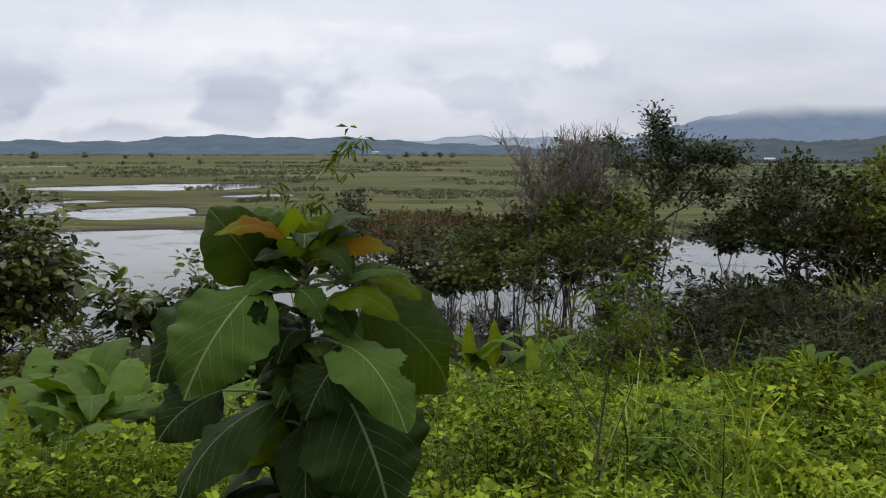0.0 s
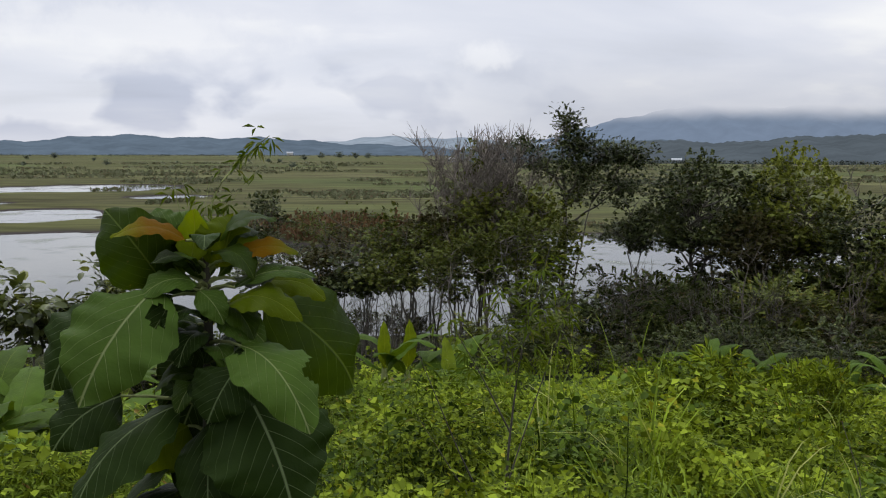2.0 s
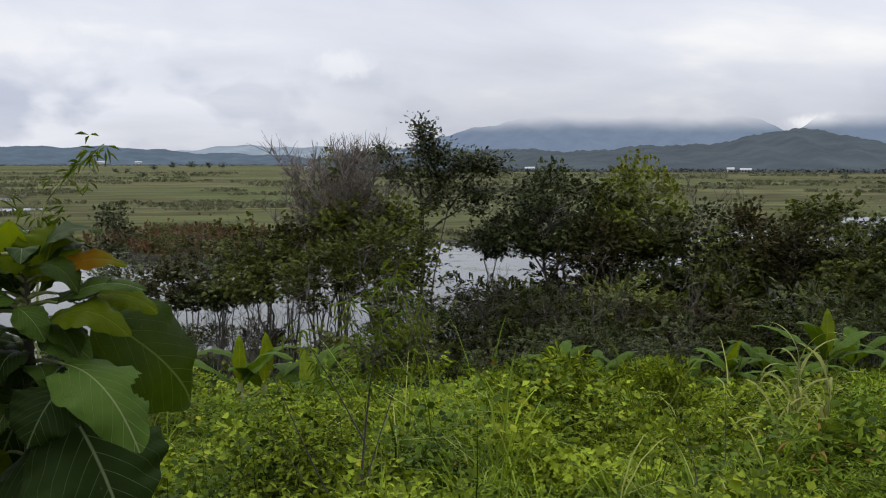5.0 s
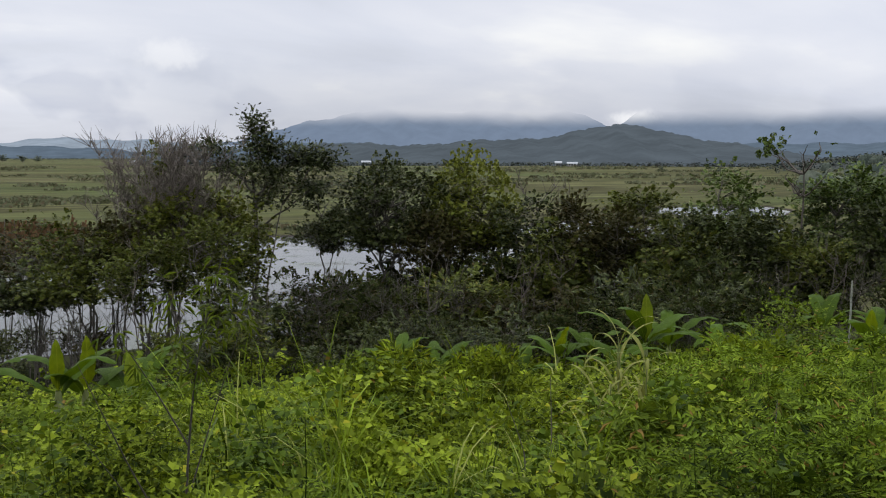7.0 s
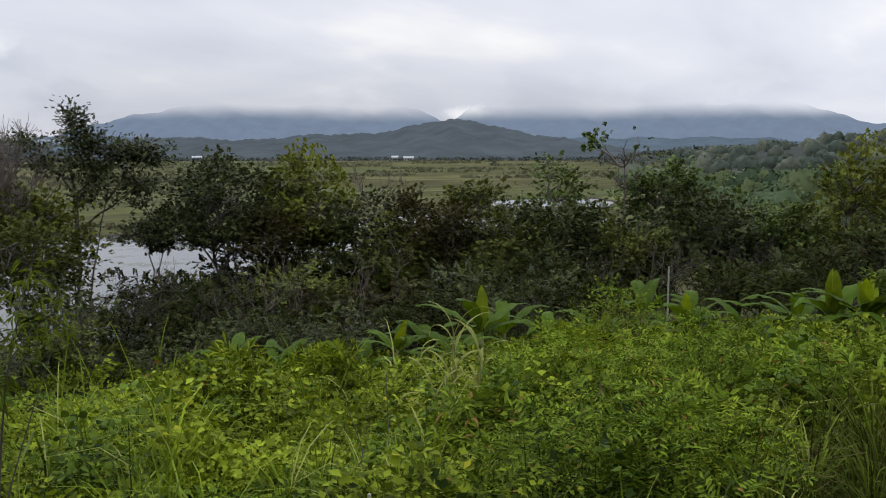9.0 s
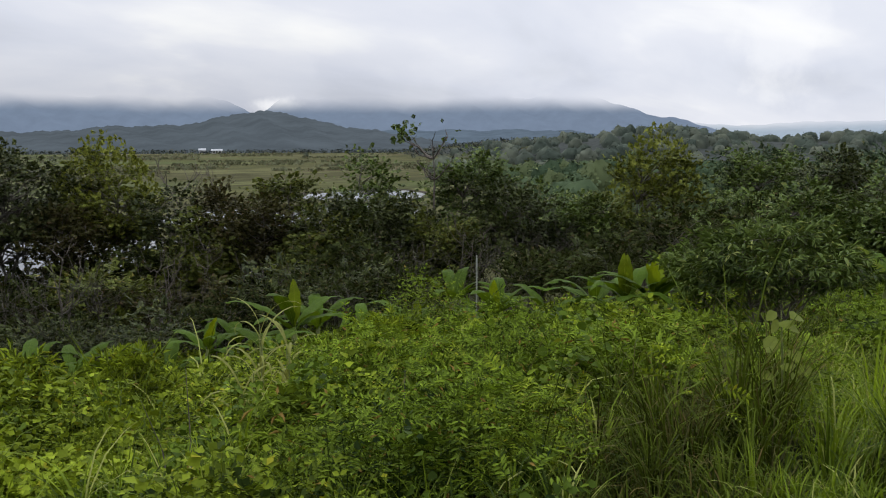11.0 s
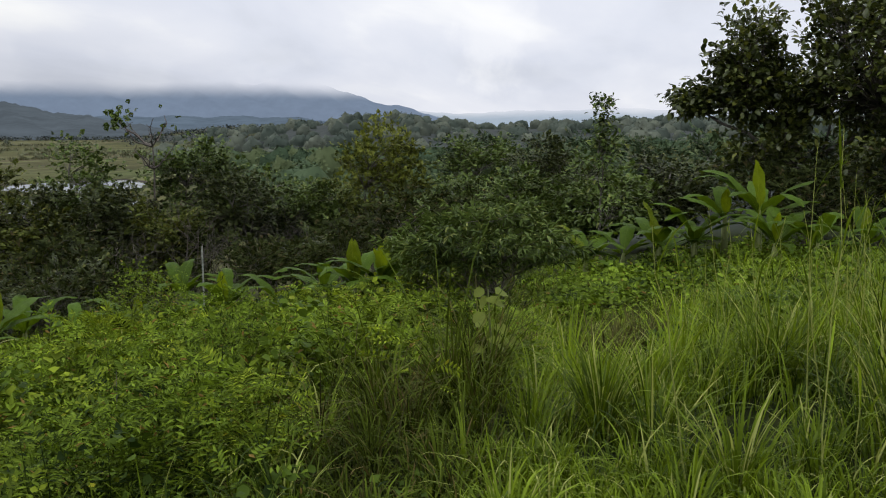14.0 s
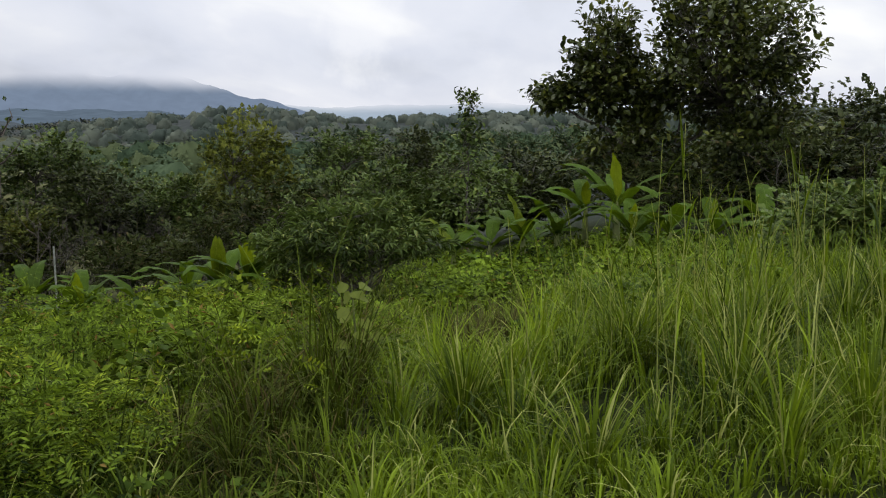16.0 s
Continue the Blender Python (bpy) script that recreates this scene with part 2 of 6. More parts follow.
def shape_twig(rng, count=10, half=0.17):
    """A leafy twig: small pointed leaves on both sides of it."""
    v, f = [], []
    for k in range(count):
        x, ang = 0.08 + 0.62 * k / (count - 1), (1 if k % 2 else -1) * rng.uniform(0.35, 1.25) * (1 - 0.5 * k / count)
        c, s, i, ln = math.cos(ang), math.sin(ang), len(v), rng.uniform(0.42, 0.58)
        up = rng.normal(0, 0.10)
        for a, b, z in ((0.12, half * rng.uniform(0.8, 1.2), 0.02), (0.30, -half, 0.02), (ln / 0.5 * 0.5, 0.03, up - 0.06)):
            v.append((x + a * c - b * s, a * s + b * c, z))
        f.append((i, i + 1, i + 2))
    return np.array(v), np.array(f)


def strew(soup, at, along, up, length, width, shape):
    """Leaves of one shape: at, along, up (n, 3); length, width (n,)."""
    sv, sf = shape
    along = unit(along)
    side = unit(np.cross(up, along))
    nrm = np.cross(along, side)
    length, width = np.broadcast_to(length, len(at)), np.broadcast_to(width, len(at))
    v = at[:, None] + along[:, None] * (sv[:, 0] * length[:, None])[..., None] + side[:, None] * (sv[:, 1] * width[:, None])[..., None] + nrm[:, None] * (sv[:, 2] * length[:, None])[..., None]
    k = len(sv)
    f = sf[None] + (np.arange(len(at)) * k)[:, None, None]
    soup.add(v.reshape(-1, 3), f.reshape(-1, sf.shape[1]))


def tube(soup, pts, radii, sides=5):
    pts = np.asarray(pts, float)
    tang = unit(np.gradient(pts, axis=0))
    ref = np.where(np.abs(tang[:, 2:3]) > 0.9, np.array([[1.0, 0, 0]]), np.array([[0, 0, 1.0]]))
    a = unit(np.cross(tang, ref))
    b = np.cross(tang, a)
    ang = np.linspace(0, 2 * np.pi, sides, endpoint=False)
    ring = a[:, None] * np.cos(ang)[None, :, None] + b[:, None] * np.sin(ang)[None, :, None]
    v = pts[:, None] + ring * np.asarray(radii)[:, None, None]
    n = len(pts)
    i, j = np.meshgrid(np.arange(n - 1), np.arange(sides), indexing="ij")
    j2 = (j + 1) % sides
    f = np.stack([i * sides + j, i * sides + j2, (i + 1) * sides + j2, (i + 1) * sides + j], -1).reshape(-1, 4)
    soup.add(v.reshape(-1, 3), f)


def bend(p, q, sag, n=5, rng=None, wob=0.0):
    """A curve from p to q that bows upward by sag, with a little wander."""
    s = np.linspace(0, 1, n)[:, None]
    c = np.asarray(p) * (1 - s) + np.asarray(q) * s + np.array([0, 0, 1.0]) * (4 * s * (1 - s)) * sag
    if rng is not None and wob:
        c[1:-1] += rng.normal(0, wob, (n - 2, 3))
    return c


def part(name, me, parent, label=""):
    ob = new(name, me)
    ob.parent = parent
    return tagged(ob, label)


def thing(name, at, label, category, group="", turn=0.0, scale=1.0):
    ob = new(name)
    ob.empty_display_size = 0.2
    ob.matrix_basis = Matrix.Translation(at) @ Matrix.Rotation(turn, 4, "Z") @ Matrix.Diagonal((scale, scale, scale, 1))
    return tagged(ob, label, category, group)


# ---------------------------------------------------------------- lie of the land
# bearings in degrees to the right of +y, distances from the viewpoint, heights of the bare ground
BEARINGS = [-60, -30, 0, 30, 50, 62, 72, 90, 110, 140]
REACH = [0, 3, 6, 10, 15, 20, 28, 36, 44, 52, 62]
FALL = {
    -60: (8.4, 8.2, 7.6, 6.8, 5.8, 4.9, 3.3, 1.9, 0.8, 0.3, 0.3), -30: (8.4, 8.0, 7.2, 6.3, 5.3, 4.4, 2.8, 1.4, 0.3, -0.4, -0.7),
    0: (8.4, 8.0, 7.2, 6.3, 5.3, 4.3, 2.7, 1.3, 0.3, -0.5, -0.7), 30: (8.4, 8.0, 7.3, 6.4, 5.4, 4.5, 2.9, 1.4, 0.4, -0.3, -0.7),
    50: (8.4, 8.1, 7.5, 6.9, 6.2, 5.5, 4.1, 2.4, 1.0, 0.4, 0.3), 62: (8.4, 8.2, 7.8, 7.3, 6.6, 6.0, 4.8, 3.4, 2.2, 1.4, 0.9),
    72: (8.4, 8.3, 8.0, 7.5, 6.9, 6.4, 5.6, 4.6, 3.6, 3.0, 2.4), 90: (8.4, 8.4, 8.2, 7.9, 7.5, 7.1, 6.5, 6.0, 5.5, 5.1, 4.7),
    110: (8.4, 8.4, 8.4, 8.3, 8.1, 7.9, 7.6, 7.3, 7.0, 6.8, 6.5), 140: (8.4, 8.4, 8.4, 8.4, 8.4, 8.4, 8.4, 8.4, 8.4, 8.4, 8.4),
}
GRID = np.array([FALL[b] for b in BEARINGS])


def smooth(e0, e1, x):
    t = np.clip((x - e0) / (e1 - e0), 0, 1)
    return t * t * (3 - 2 * t)


def oval(b, r, b0, r0, wb, wr):
    """1 in the middle of an oval of plain, 0 at its rim."""
    return 1 - np.sqrt(((b - b0) / wb) ** 2 + ((r - r0) / wr) ** 2)


def wet(b, r, x, y):
    """Over 0 where the marsh lies under water."""
    wig = 0.10 * np.sin(x * 0.09 + 1.3 * np.sin(y * 0.05)) + 0.08 * np.sin(y * 0.13 + x * 0.03) + 0.05 * np.sin(x * 0.31) * np.sin(y * 0.23)
    w = oval(b, r, -24, 78, 26, 38) + wig * 0.3
    w = np.maximum(w, oval(b, r, 10, 72, 20, 34) + wig * 0.8)
    w = np.maximum(w, oval(b, r, 28, 70, 16, 26) + wig * 0.8)
    w = np.maximum(w, np.minimum(oval(b, r, -2.2, 98, 5.5, 12) * -2.0 + 0.2, w))
    w = np.where(oval(b, r, -1.6, 104, 4.6, 17) + wig > 0.15, -0.2, w)
    w = np.maximum(w, oval(b, r, -19.4, 151, 4.0, 15) + wig)
    w = np.maximum(w, oval(b, r, -23.0, 186, 2.0, 7) + wig)
    w = np.maximum(w, oval(b, r, -25.3, 168, 1.5, 15) + wig)
    w = np.maximum(w, oval(b, r, -24.0, 146, 3.4, 4) + wig)
    w = np.maximum(w, oval(b, r, -13, 139, 6.5, 3.0) + wig)
    w = np.maximum(w, oval(b, r, -18.0, 255, 6.5, 24) + wig * 1.2)
    w = np.maximum(w, oval(b, r, -11.9, 200, 2.6, 9) + wig)
    w = np.maximum(w, oval(b, r, 44, 166, 5.0, 18) + wig * 1.5)
    w = np.maximum(w, oval(b, r, 38, 120, 9.0, 20) + wig * 1.5)
    w = np.maximum(w, oval(b, r, -26, 620, 3, 30) + wig)
    return w


def ground_height(x, y):
    x, y = np.asarray(x, float), np.asarray(y, float)
    r, b = np.hypot(x, y), np.degrees(np.arctan2(x, y))
    b = np.where(b < -60, np.where(b < -110, 140, -60 + (-60 - b) * 4.0), b).clip(-60, 140)
    bi = np.clip(np.searchsorted(BEARINGS, b, "right") - 1, 0, len(BEARINGS) - 2)
    lo, hi = np.array(BEARINGS)[bi], np.array(BEARINGS)[bi + 1]
    s = smooth(0, 1, (b - lo) / (hi - lo))
    ri = np.clip(np.searchsorted(REACH, r, "right") - 1, 0, len(REACH) - 2)
    q = np.clip((r - np.array(REACH)[ri]) / (np.array(REACH)[ri + 1] - np.array(REACH)[ri]), 0, 1)
    near = (GRID[bi, ri] * (1 - q) + GRID[bi, ri + 1] * q) * (1 - s) + (GRID[bi + 1, ri] * (1 - q) + GRID[bi + 1, ri + 1] * q) * s
    near = near + 0.10 * np.sin(x * 0.9 + 2) * np.sin(y * 0.8) * smooth(2, 6, r)
    # marsh and fields
    w = wet(b, r, x, y)
    plain = np.where(w > 0, -0.15 - 0.8 * np.clip(w * 3, 0, 1), 0.12 + 0.25 * np.clip(-w * 4, 0, 1))
    plain = plain + 0.06 * np.sin(x * 0.35) * np.sin(y * 0.28)
    # wooded rise to the right
    rise = smooth(46, 55, b + 2.5 * np.sin(r * 0.012)) * smooth(70, 130, r + 3 * (b - 50)) * (1 - smooth(54, 74, b)) + smooth(54, 74, b)
    hill = np.interp(b, [50, 62, 72, 90, 110], [0.6, 1.0, 2.0, 4.4, 6.2]) + (8.2 + 4.6 * np.exp(-(((b - 61.6) / 4.2) ** 2)) + 1.5 * np.exp(-(((b - 84) / 8.0) ** 2))) * smooth(190, 470, r) + 1.0 * np.sin(r * 0.022 + b * 0.09) * smooth(80, 160, r) - 5 * smooth(1500, 2600, r)
    far = plain * (1 - rise) + hill * rise
    k = smooth(50, 66, r)
    return near * (1 - k) + far * k


def stand(bearing):
    """Where the viewer stands when looking that way: a slow step back to the right."""
    return float(np.interp(bearing, [0, 10, 26, 55, 75], [0.0, 0.05, 0.17, 0.28, 0.36])), float(np.interp(bearing, [0, 10, 26, 55, 75], [0.0, -0.02, -0.02, -0.14, -0.24]))


def spot(bearing, dist, lift=0.0):
    """A place on the ground at a bearing and a distance from the viewer."""
    ox, oy = stand(bearing)
    x, y = ox + dist * math.sin(radians(bearing)), oy + dist * math.cos(radians(bearing))
    return Vector((x, y, float(ground_height(x, y)) + lift))


def build_ground():
    turns = np.unique(np.r_[np.arange(-36, 58, 0.55), np.arange(58, 114, 1.5), np.arange(114, 325, 6.0)])
    turns = np.radians(turns[turns < 323])
    dist = np.r_[0.3, np.arange(1, 12, 0.6), np.arange(12, 46, 1.2), np.arange(46, 290, 2.2), np.geomspace(292, 4700, 46)]
    b, r = np.meshgrid(turns, dist)
    x, y = r * np.sin(b), r * np.cos(b)
    z = ground_height(x, y)
    nb, nr = len(turns), len(dist)
    i, j = np.meshgrid(np.arange(nr - 1), np.arange(nb), indexing="ij")
    j2 = (j + 1) % nb
    s = Soup()
    s.add(np.stack([x, y, z], -1).reshape(-1, 3), np.stack([i * nb + j, i * nb + j2, (i + 1) * nb + j2, (i + 1) * nb + j], -1).reshape(-1, 4)[:, ::-1])
    s.f.append(np.array([list(range(nb))])[:, ::1])
    m = bpy.data.materials.new("marsh_and_soil")
    nt = tree_of(m)
    place = node(nt, "ShaderNodeNewGeometry").outputs["Position"]
    p = node(nt, "ShaderNodeSeparateXYZ", {0: place}).outputs
    far_off = node(nt, "ShaderNodeVectorMath", {0: place}, operation="LENGTH").outputs[1]
    # soil and litter near black: shade in the gaps between weeds is painted in
    shaded_litter = ramp(nt, noise_of(nt, place, 3.0, 6.0), [(0.3, (0.008, 0.010, 0.004)), (0.55, (0.018, 0.024, 0.007)), (0.75, (0.04, 0.04, 0.015))])
    fields = node(nt, "ShaderNodeMapping", {"Vector": place, "Rotation": (0, 0, 0.25), "Scale": (0.16, 1.0, 1.0)}).outputs[0]
    f1 = noise_of(nt, fields, 0.0075, 9.0, 0.70)
    f2 = noise_of(nt, fields, 0.25, 5.0, 0.6)
    f3 = noise_of(nt, place, 0.006, 3.0)
    reeds = ramp(nt, f1, [(0.38, (0.050, 0.058, 0.024)), (0.45, (0.12, 0.135, 0.042)), (0.49, (0.075, 0.078, 0.030)), (0.53, (0.16, 0.18, 0.06)), (0.57, (0.105, 0.095, 0.045)), (0.62, (0.20, 0.225, 0.085))])
    reeds = blend(nt, ramp(nt, f3, [(0.5, 0.0), (0.62, 0.55)]), reeds, (0.12, 0.18, 0.05))
    reeds = blend(nt, 0.75, reeds, ramp(nt, f2, [(0.36, 0.35), (0.58, 1.0)]), "MULTIPLY")
    mud = ramp(nt, p[2], [(0.0, 1.0), (0.10, 1.0), (0.22, 0.0)])
    reeds = blend(nt, mud, reeds, (0.05, 0.046, 0.034))
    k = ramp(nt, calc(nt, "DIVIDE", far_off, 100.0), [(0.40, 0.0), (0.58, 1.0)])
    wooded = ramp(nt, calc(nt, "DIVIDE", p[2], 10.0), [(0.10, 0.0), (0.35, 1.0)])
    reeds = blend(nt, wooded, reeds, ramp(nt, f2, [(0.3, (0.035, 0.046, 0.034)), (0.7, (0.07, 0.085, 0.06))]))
    # blue-leaning tint: haze over the plain is put into its colour
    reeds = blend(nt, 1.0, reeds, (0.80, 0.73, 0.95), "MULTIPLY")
    col = blend(nt, k, shaded_litter, reeds)
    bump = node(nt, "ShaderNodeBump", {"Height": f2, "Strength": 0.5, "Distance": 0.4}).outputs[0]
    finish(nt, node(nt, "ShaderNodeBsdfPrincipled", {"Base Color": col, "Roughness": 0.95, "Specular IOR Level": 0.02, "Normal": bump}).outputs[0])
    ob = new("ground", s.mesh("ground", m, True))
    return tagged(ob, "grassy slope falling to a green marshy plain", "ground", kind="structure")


build_ground()


def build_water():
    s = Soup()
    n = 24
    g = np.linspace(-700, 760, n)
    h = np.linspace(20, 760, n)
    x, y = np.meshgrid(g, h)
    i, j = np.meshgrid(np.arange(n - 1), np.arange(n - 1), indexing="ij")
    s.add(np.stack([x, y, 0 * x], -1).reshape(-1, 3), np.stack([i * n + j, i * n + j + 1, (i + 1) * n + j + 1, (i + 1) * n + j], -1).reshape(-1, 4))
    m = bpy.data.materials.new("still_water")
    nt = tree_of(m)
    place = node(nt, "ShaderNodeNewGeometry").outputs["Position"]
    weed = noise_of(nt, place, 0.12, 6.0, 0.65)
    col = ramp(nt, weed, [(0.52, (0.03, 0.035, 0.03)), (0.66, (0.06, 0.075, 0.035))])
    rough = ramp(nt, weed, [(0.50, 0.05), (0.68, 0.35)])
    bump = node(nt, "ShaderNodeBump", {"Height": noise_of(nt, place, 2.2, 3.0), "Strength": 0.10, "Distance": 0.05}).outputs[0]
    finish(nt, node(nt, "ShaderNodeBsdfPrincipled", {"Base Color": col, "Roughness": rough, "IOR": 1.33, "Specular IOR Level": 0.6, "Normal": bump}).outputs[0])
    return tagged(new("water", s.mesh("water", m, True)), "still grey water of the flooded marsh reflecting the sky", "water", kind="structure")


build_water()


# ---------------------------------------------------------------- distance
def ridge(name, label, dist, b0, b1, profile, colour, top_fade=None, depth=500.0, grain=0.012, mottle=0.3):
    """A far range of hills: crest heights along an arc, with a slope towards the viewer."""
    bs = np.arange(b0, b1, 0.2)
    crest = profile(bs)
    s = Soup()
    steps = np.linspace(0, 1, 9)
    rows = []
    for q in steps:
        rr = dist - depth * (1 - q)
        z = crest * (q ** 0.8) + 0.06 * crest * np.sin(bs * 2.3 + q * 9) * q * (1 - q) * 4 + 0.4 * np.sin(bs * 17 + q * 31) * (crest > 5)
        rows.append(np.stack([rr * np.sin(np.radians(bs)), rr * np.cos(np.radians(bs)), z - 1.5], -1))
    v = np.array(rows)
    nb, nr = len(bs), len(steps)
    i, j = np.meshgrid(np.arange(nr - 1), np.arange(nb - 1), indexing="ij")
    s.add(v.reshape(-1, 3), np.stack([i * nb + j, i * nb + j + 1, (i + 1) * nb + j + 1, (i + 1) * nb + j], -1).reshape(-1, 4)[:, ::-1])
    m = bpy.data.materials.new(name + "_haze_glow")
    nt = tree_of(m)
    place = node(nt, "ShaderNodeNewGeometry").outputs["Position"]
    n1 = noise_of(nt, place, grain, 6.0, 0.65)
    # blue-grey haze is painted here: the colour glows evenly and takes no light
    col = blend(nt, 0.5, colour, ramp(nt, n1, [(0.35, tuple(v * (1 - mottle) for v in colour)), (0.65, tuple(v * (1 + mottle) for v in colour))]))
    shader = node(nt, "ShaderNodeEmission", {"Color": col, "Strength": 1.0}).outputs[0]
    # crests fade to clear over noise, standing in for cloud
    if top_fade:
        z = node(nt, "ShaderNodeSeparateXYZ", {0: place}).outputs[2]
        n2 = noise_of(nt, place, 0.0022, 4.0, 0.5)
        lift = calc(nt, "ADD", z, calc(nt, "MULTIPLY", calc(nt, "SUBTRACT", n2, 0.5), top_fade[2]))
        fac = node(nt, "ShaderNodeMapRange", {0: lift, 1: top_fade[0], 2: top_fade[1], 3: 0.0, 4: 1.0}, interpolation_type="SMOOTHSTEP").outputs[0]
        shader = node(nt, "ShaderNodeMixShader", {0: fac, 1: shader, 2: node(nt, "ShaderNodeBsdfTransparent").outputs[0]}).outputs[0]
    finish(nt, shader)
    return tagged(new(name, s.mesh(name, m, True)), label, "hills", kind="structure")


def wave(b, *terms):
    return sum(a * np.sin(b * f + p) for a, f, p in terms)


# each colour below holds the haze of its distance
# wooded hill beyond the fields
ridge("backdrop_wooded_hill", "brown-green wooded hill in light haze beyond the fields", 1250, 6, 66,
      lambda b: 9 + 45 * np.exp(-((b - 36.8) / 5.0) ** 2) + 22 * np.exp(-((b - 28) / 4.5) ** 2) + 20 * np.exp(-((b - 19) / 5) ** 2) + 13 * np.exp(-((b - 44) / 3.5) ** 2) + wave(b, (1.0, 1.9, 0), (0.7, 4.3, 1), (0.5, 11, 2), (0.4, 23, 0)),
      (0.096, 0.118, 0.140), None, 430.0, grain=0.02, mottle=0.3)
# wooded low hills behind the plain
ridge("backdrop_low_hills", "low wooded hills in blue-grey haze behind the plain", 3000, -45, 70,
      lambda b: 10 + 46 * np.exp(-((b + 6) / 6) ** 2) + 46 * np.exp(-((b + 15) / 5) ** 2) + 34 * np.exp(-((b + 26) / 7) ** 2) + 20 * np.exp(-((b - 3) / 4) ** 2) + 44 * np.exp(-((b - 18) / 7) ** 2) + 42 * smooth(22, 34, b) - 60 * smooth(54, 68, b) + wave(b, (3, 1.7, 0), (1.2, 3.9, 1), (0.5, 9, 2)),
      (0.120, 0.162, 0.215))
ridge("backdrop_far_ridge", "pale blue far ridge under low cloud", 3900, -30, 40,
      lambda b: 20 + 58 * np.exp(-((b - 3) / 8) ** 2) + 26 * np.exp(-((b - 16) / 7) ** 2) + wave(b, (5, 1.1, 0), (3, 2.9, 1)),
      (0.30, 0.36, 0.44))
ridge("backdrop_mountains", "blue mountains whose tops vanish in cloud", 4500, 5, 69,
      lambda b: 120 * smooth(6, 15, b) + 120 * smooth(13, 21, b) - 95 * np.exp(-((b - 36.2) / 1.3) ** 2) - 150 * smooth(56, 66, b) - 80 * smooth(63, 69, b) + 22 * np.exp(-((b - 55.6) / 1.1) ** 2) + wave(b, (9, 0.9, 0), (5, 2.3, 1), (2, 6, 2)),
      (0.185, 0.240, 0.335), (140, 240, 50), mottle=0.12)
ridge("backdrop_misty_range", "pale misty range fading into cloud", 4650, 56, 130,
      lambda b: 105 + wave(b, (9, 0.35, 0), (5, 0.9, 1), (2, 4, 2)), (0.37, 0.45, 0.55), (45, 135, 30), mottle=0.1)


# ---------------------------------------------------------------- trees
SPRAY = shape_twig(np.random.default_rng(3), 8, 0.31)
SPRAY_FINE = shape_twig(np.random.default_rng(5), 10, 0.26)
SPRAY_FEW = shape_twig(np.random.default_rng(4), 6, 0.34)
BROAD = shape_broad()
SIMPLE = shape_simple()


def crown_points(rng, n, rx, rz, zc, flat_under=0.5, hollow=0.35):
    """Places for boughs inside an egg-shaped crown, more of them near its skin."""
    d = unit(rng.normal(size=(n, 3)))
    d[:, 2] = np.where(d[:, 2] < 0, d[:, 2] * flat_under, d[:, 2])
    q = hollow + (1 - hollow) * rng.random(n) ** 0.6
    return d * q[:, None] * np.array([rx, rx, rz]) + np.array([0, 0, zc])


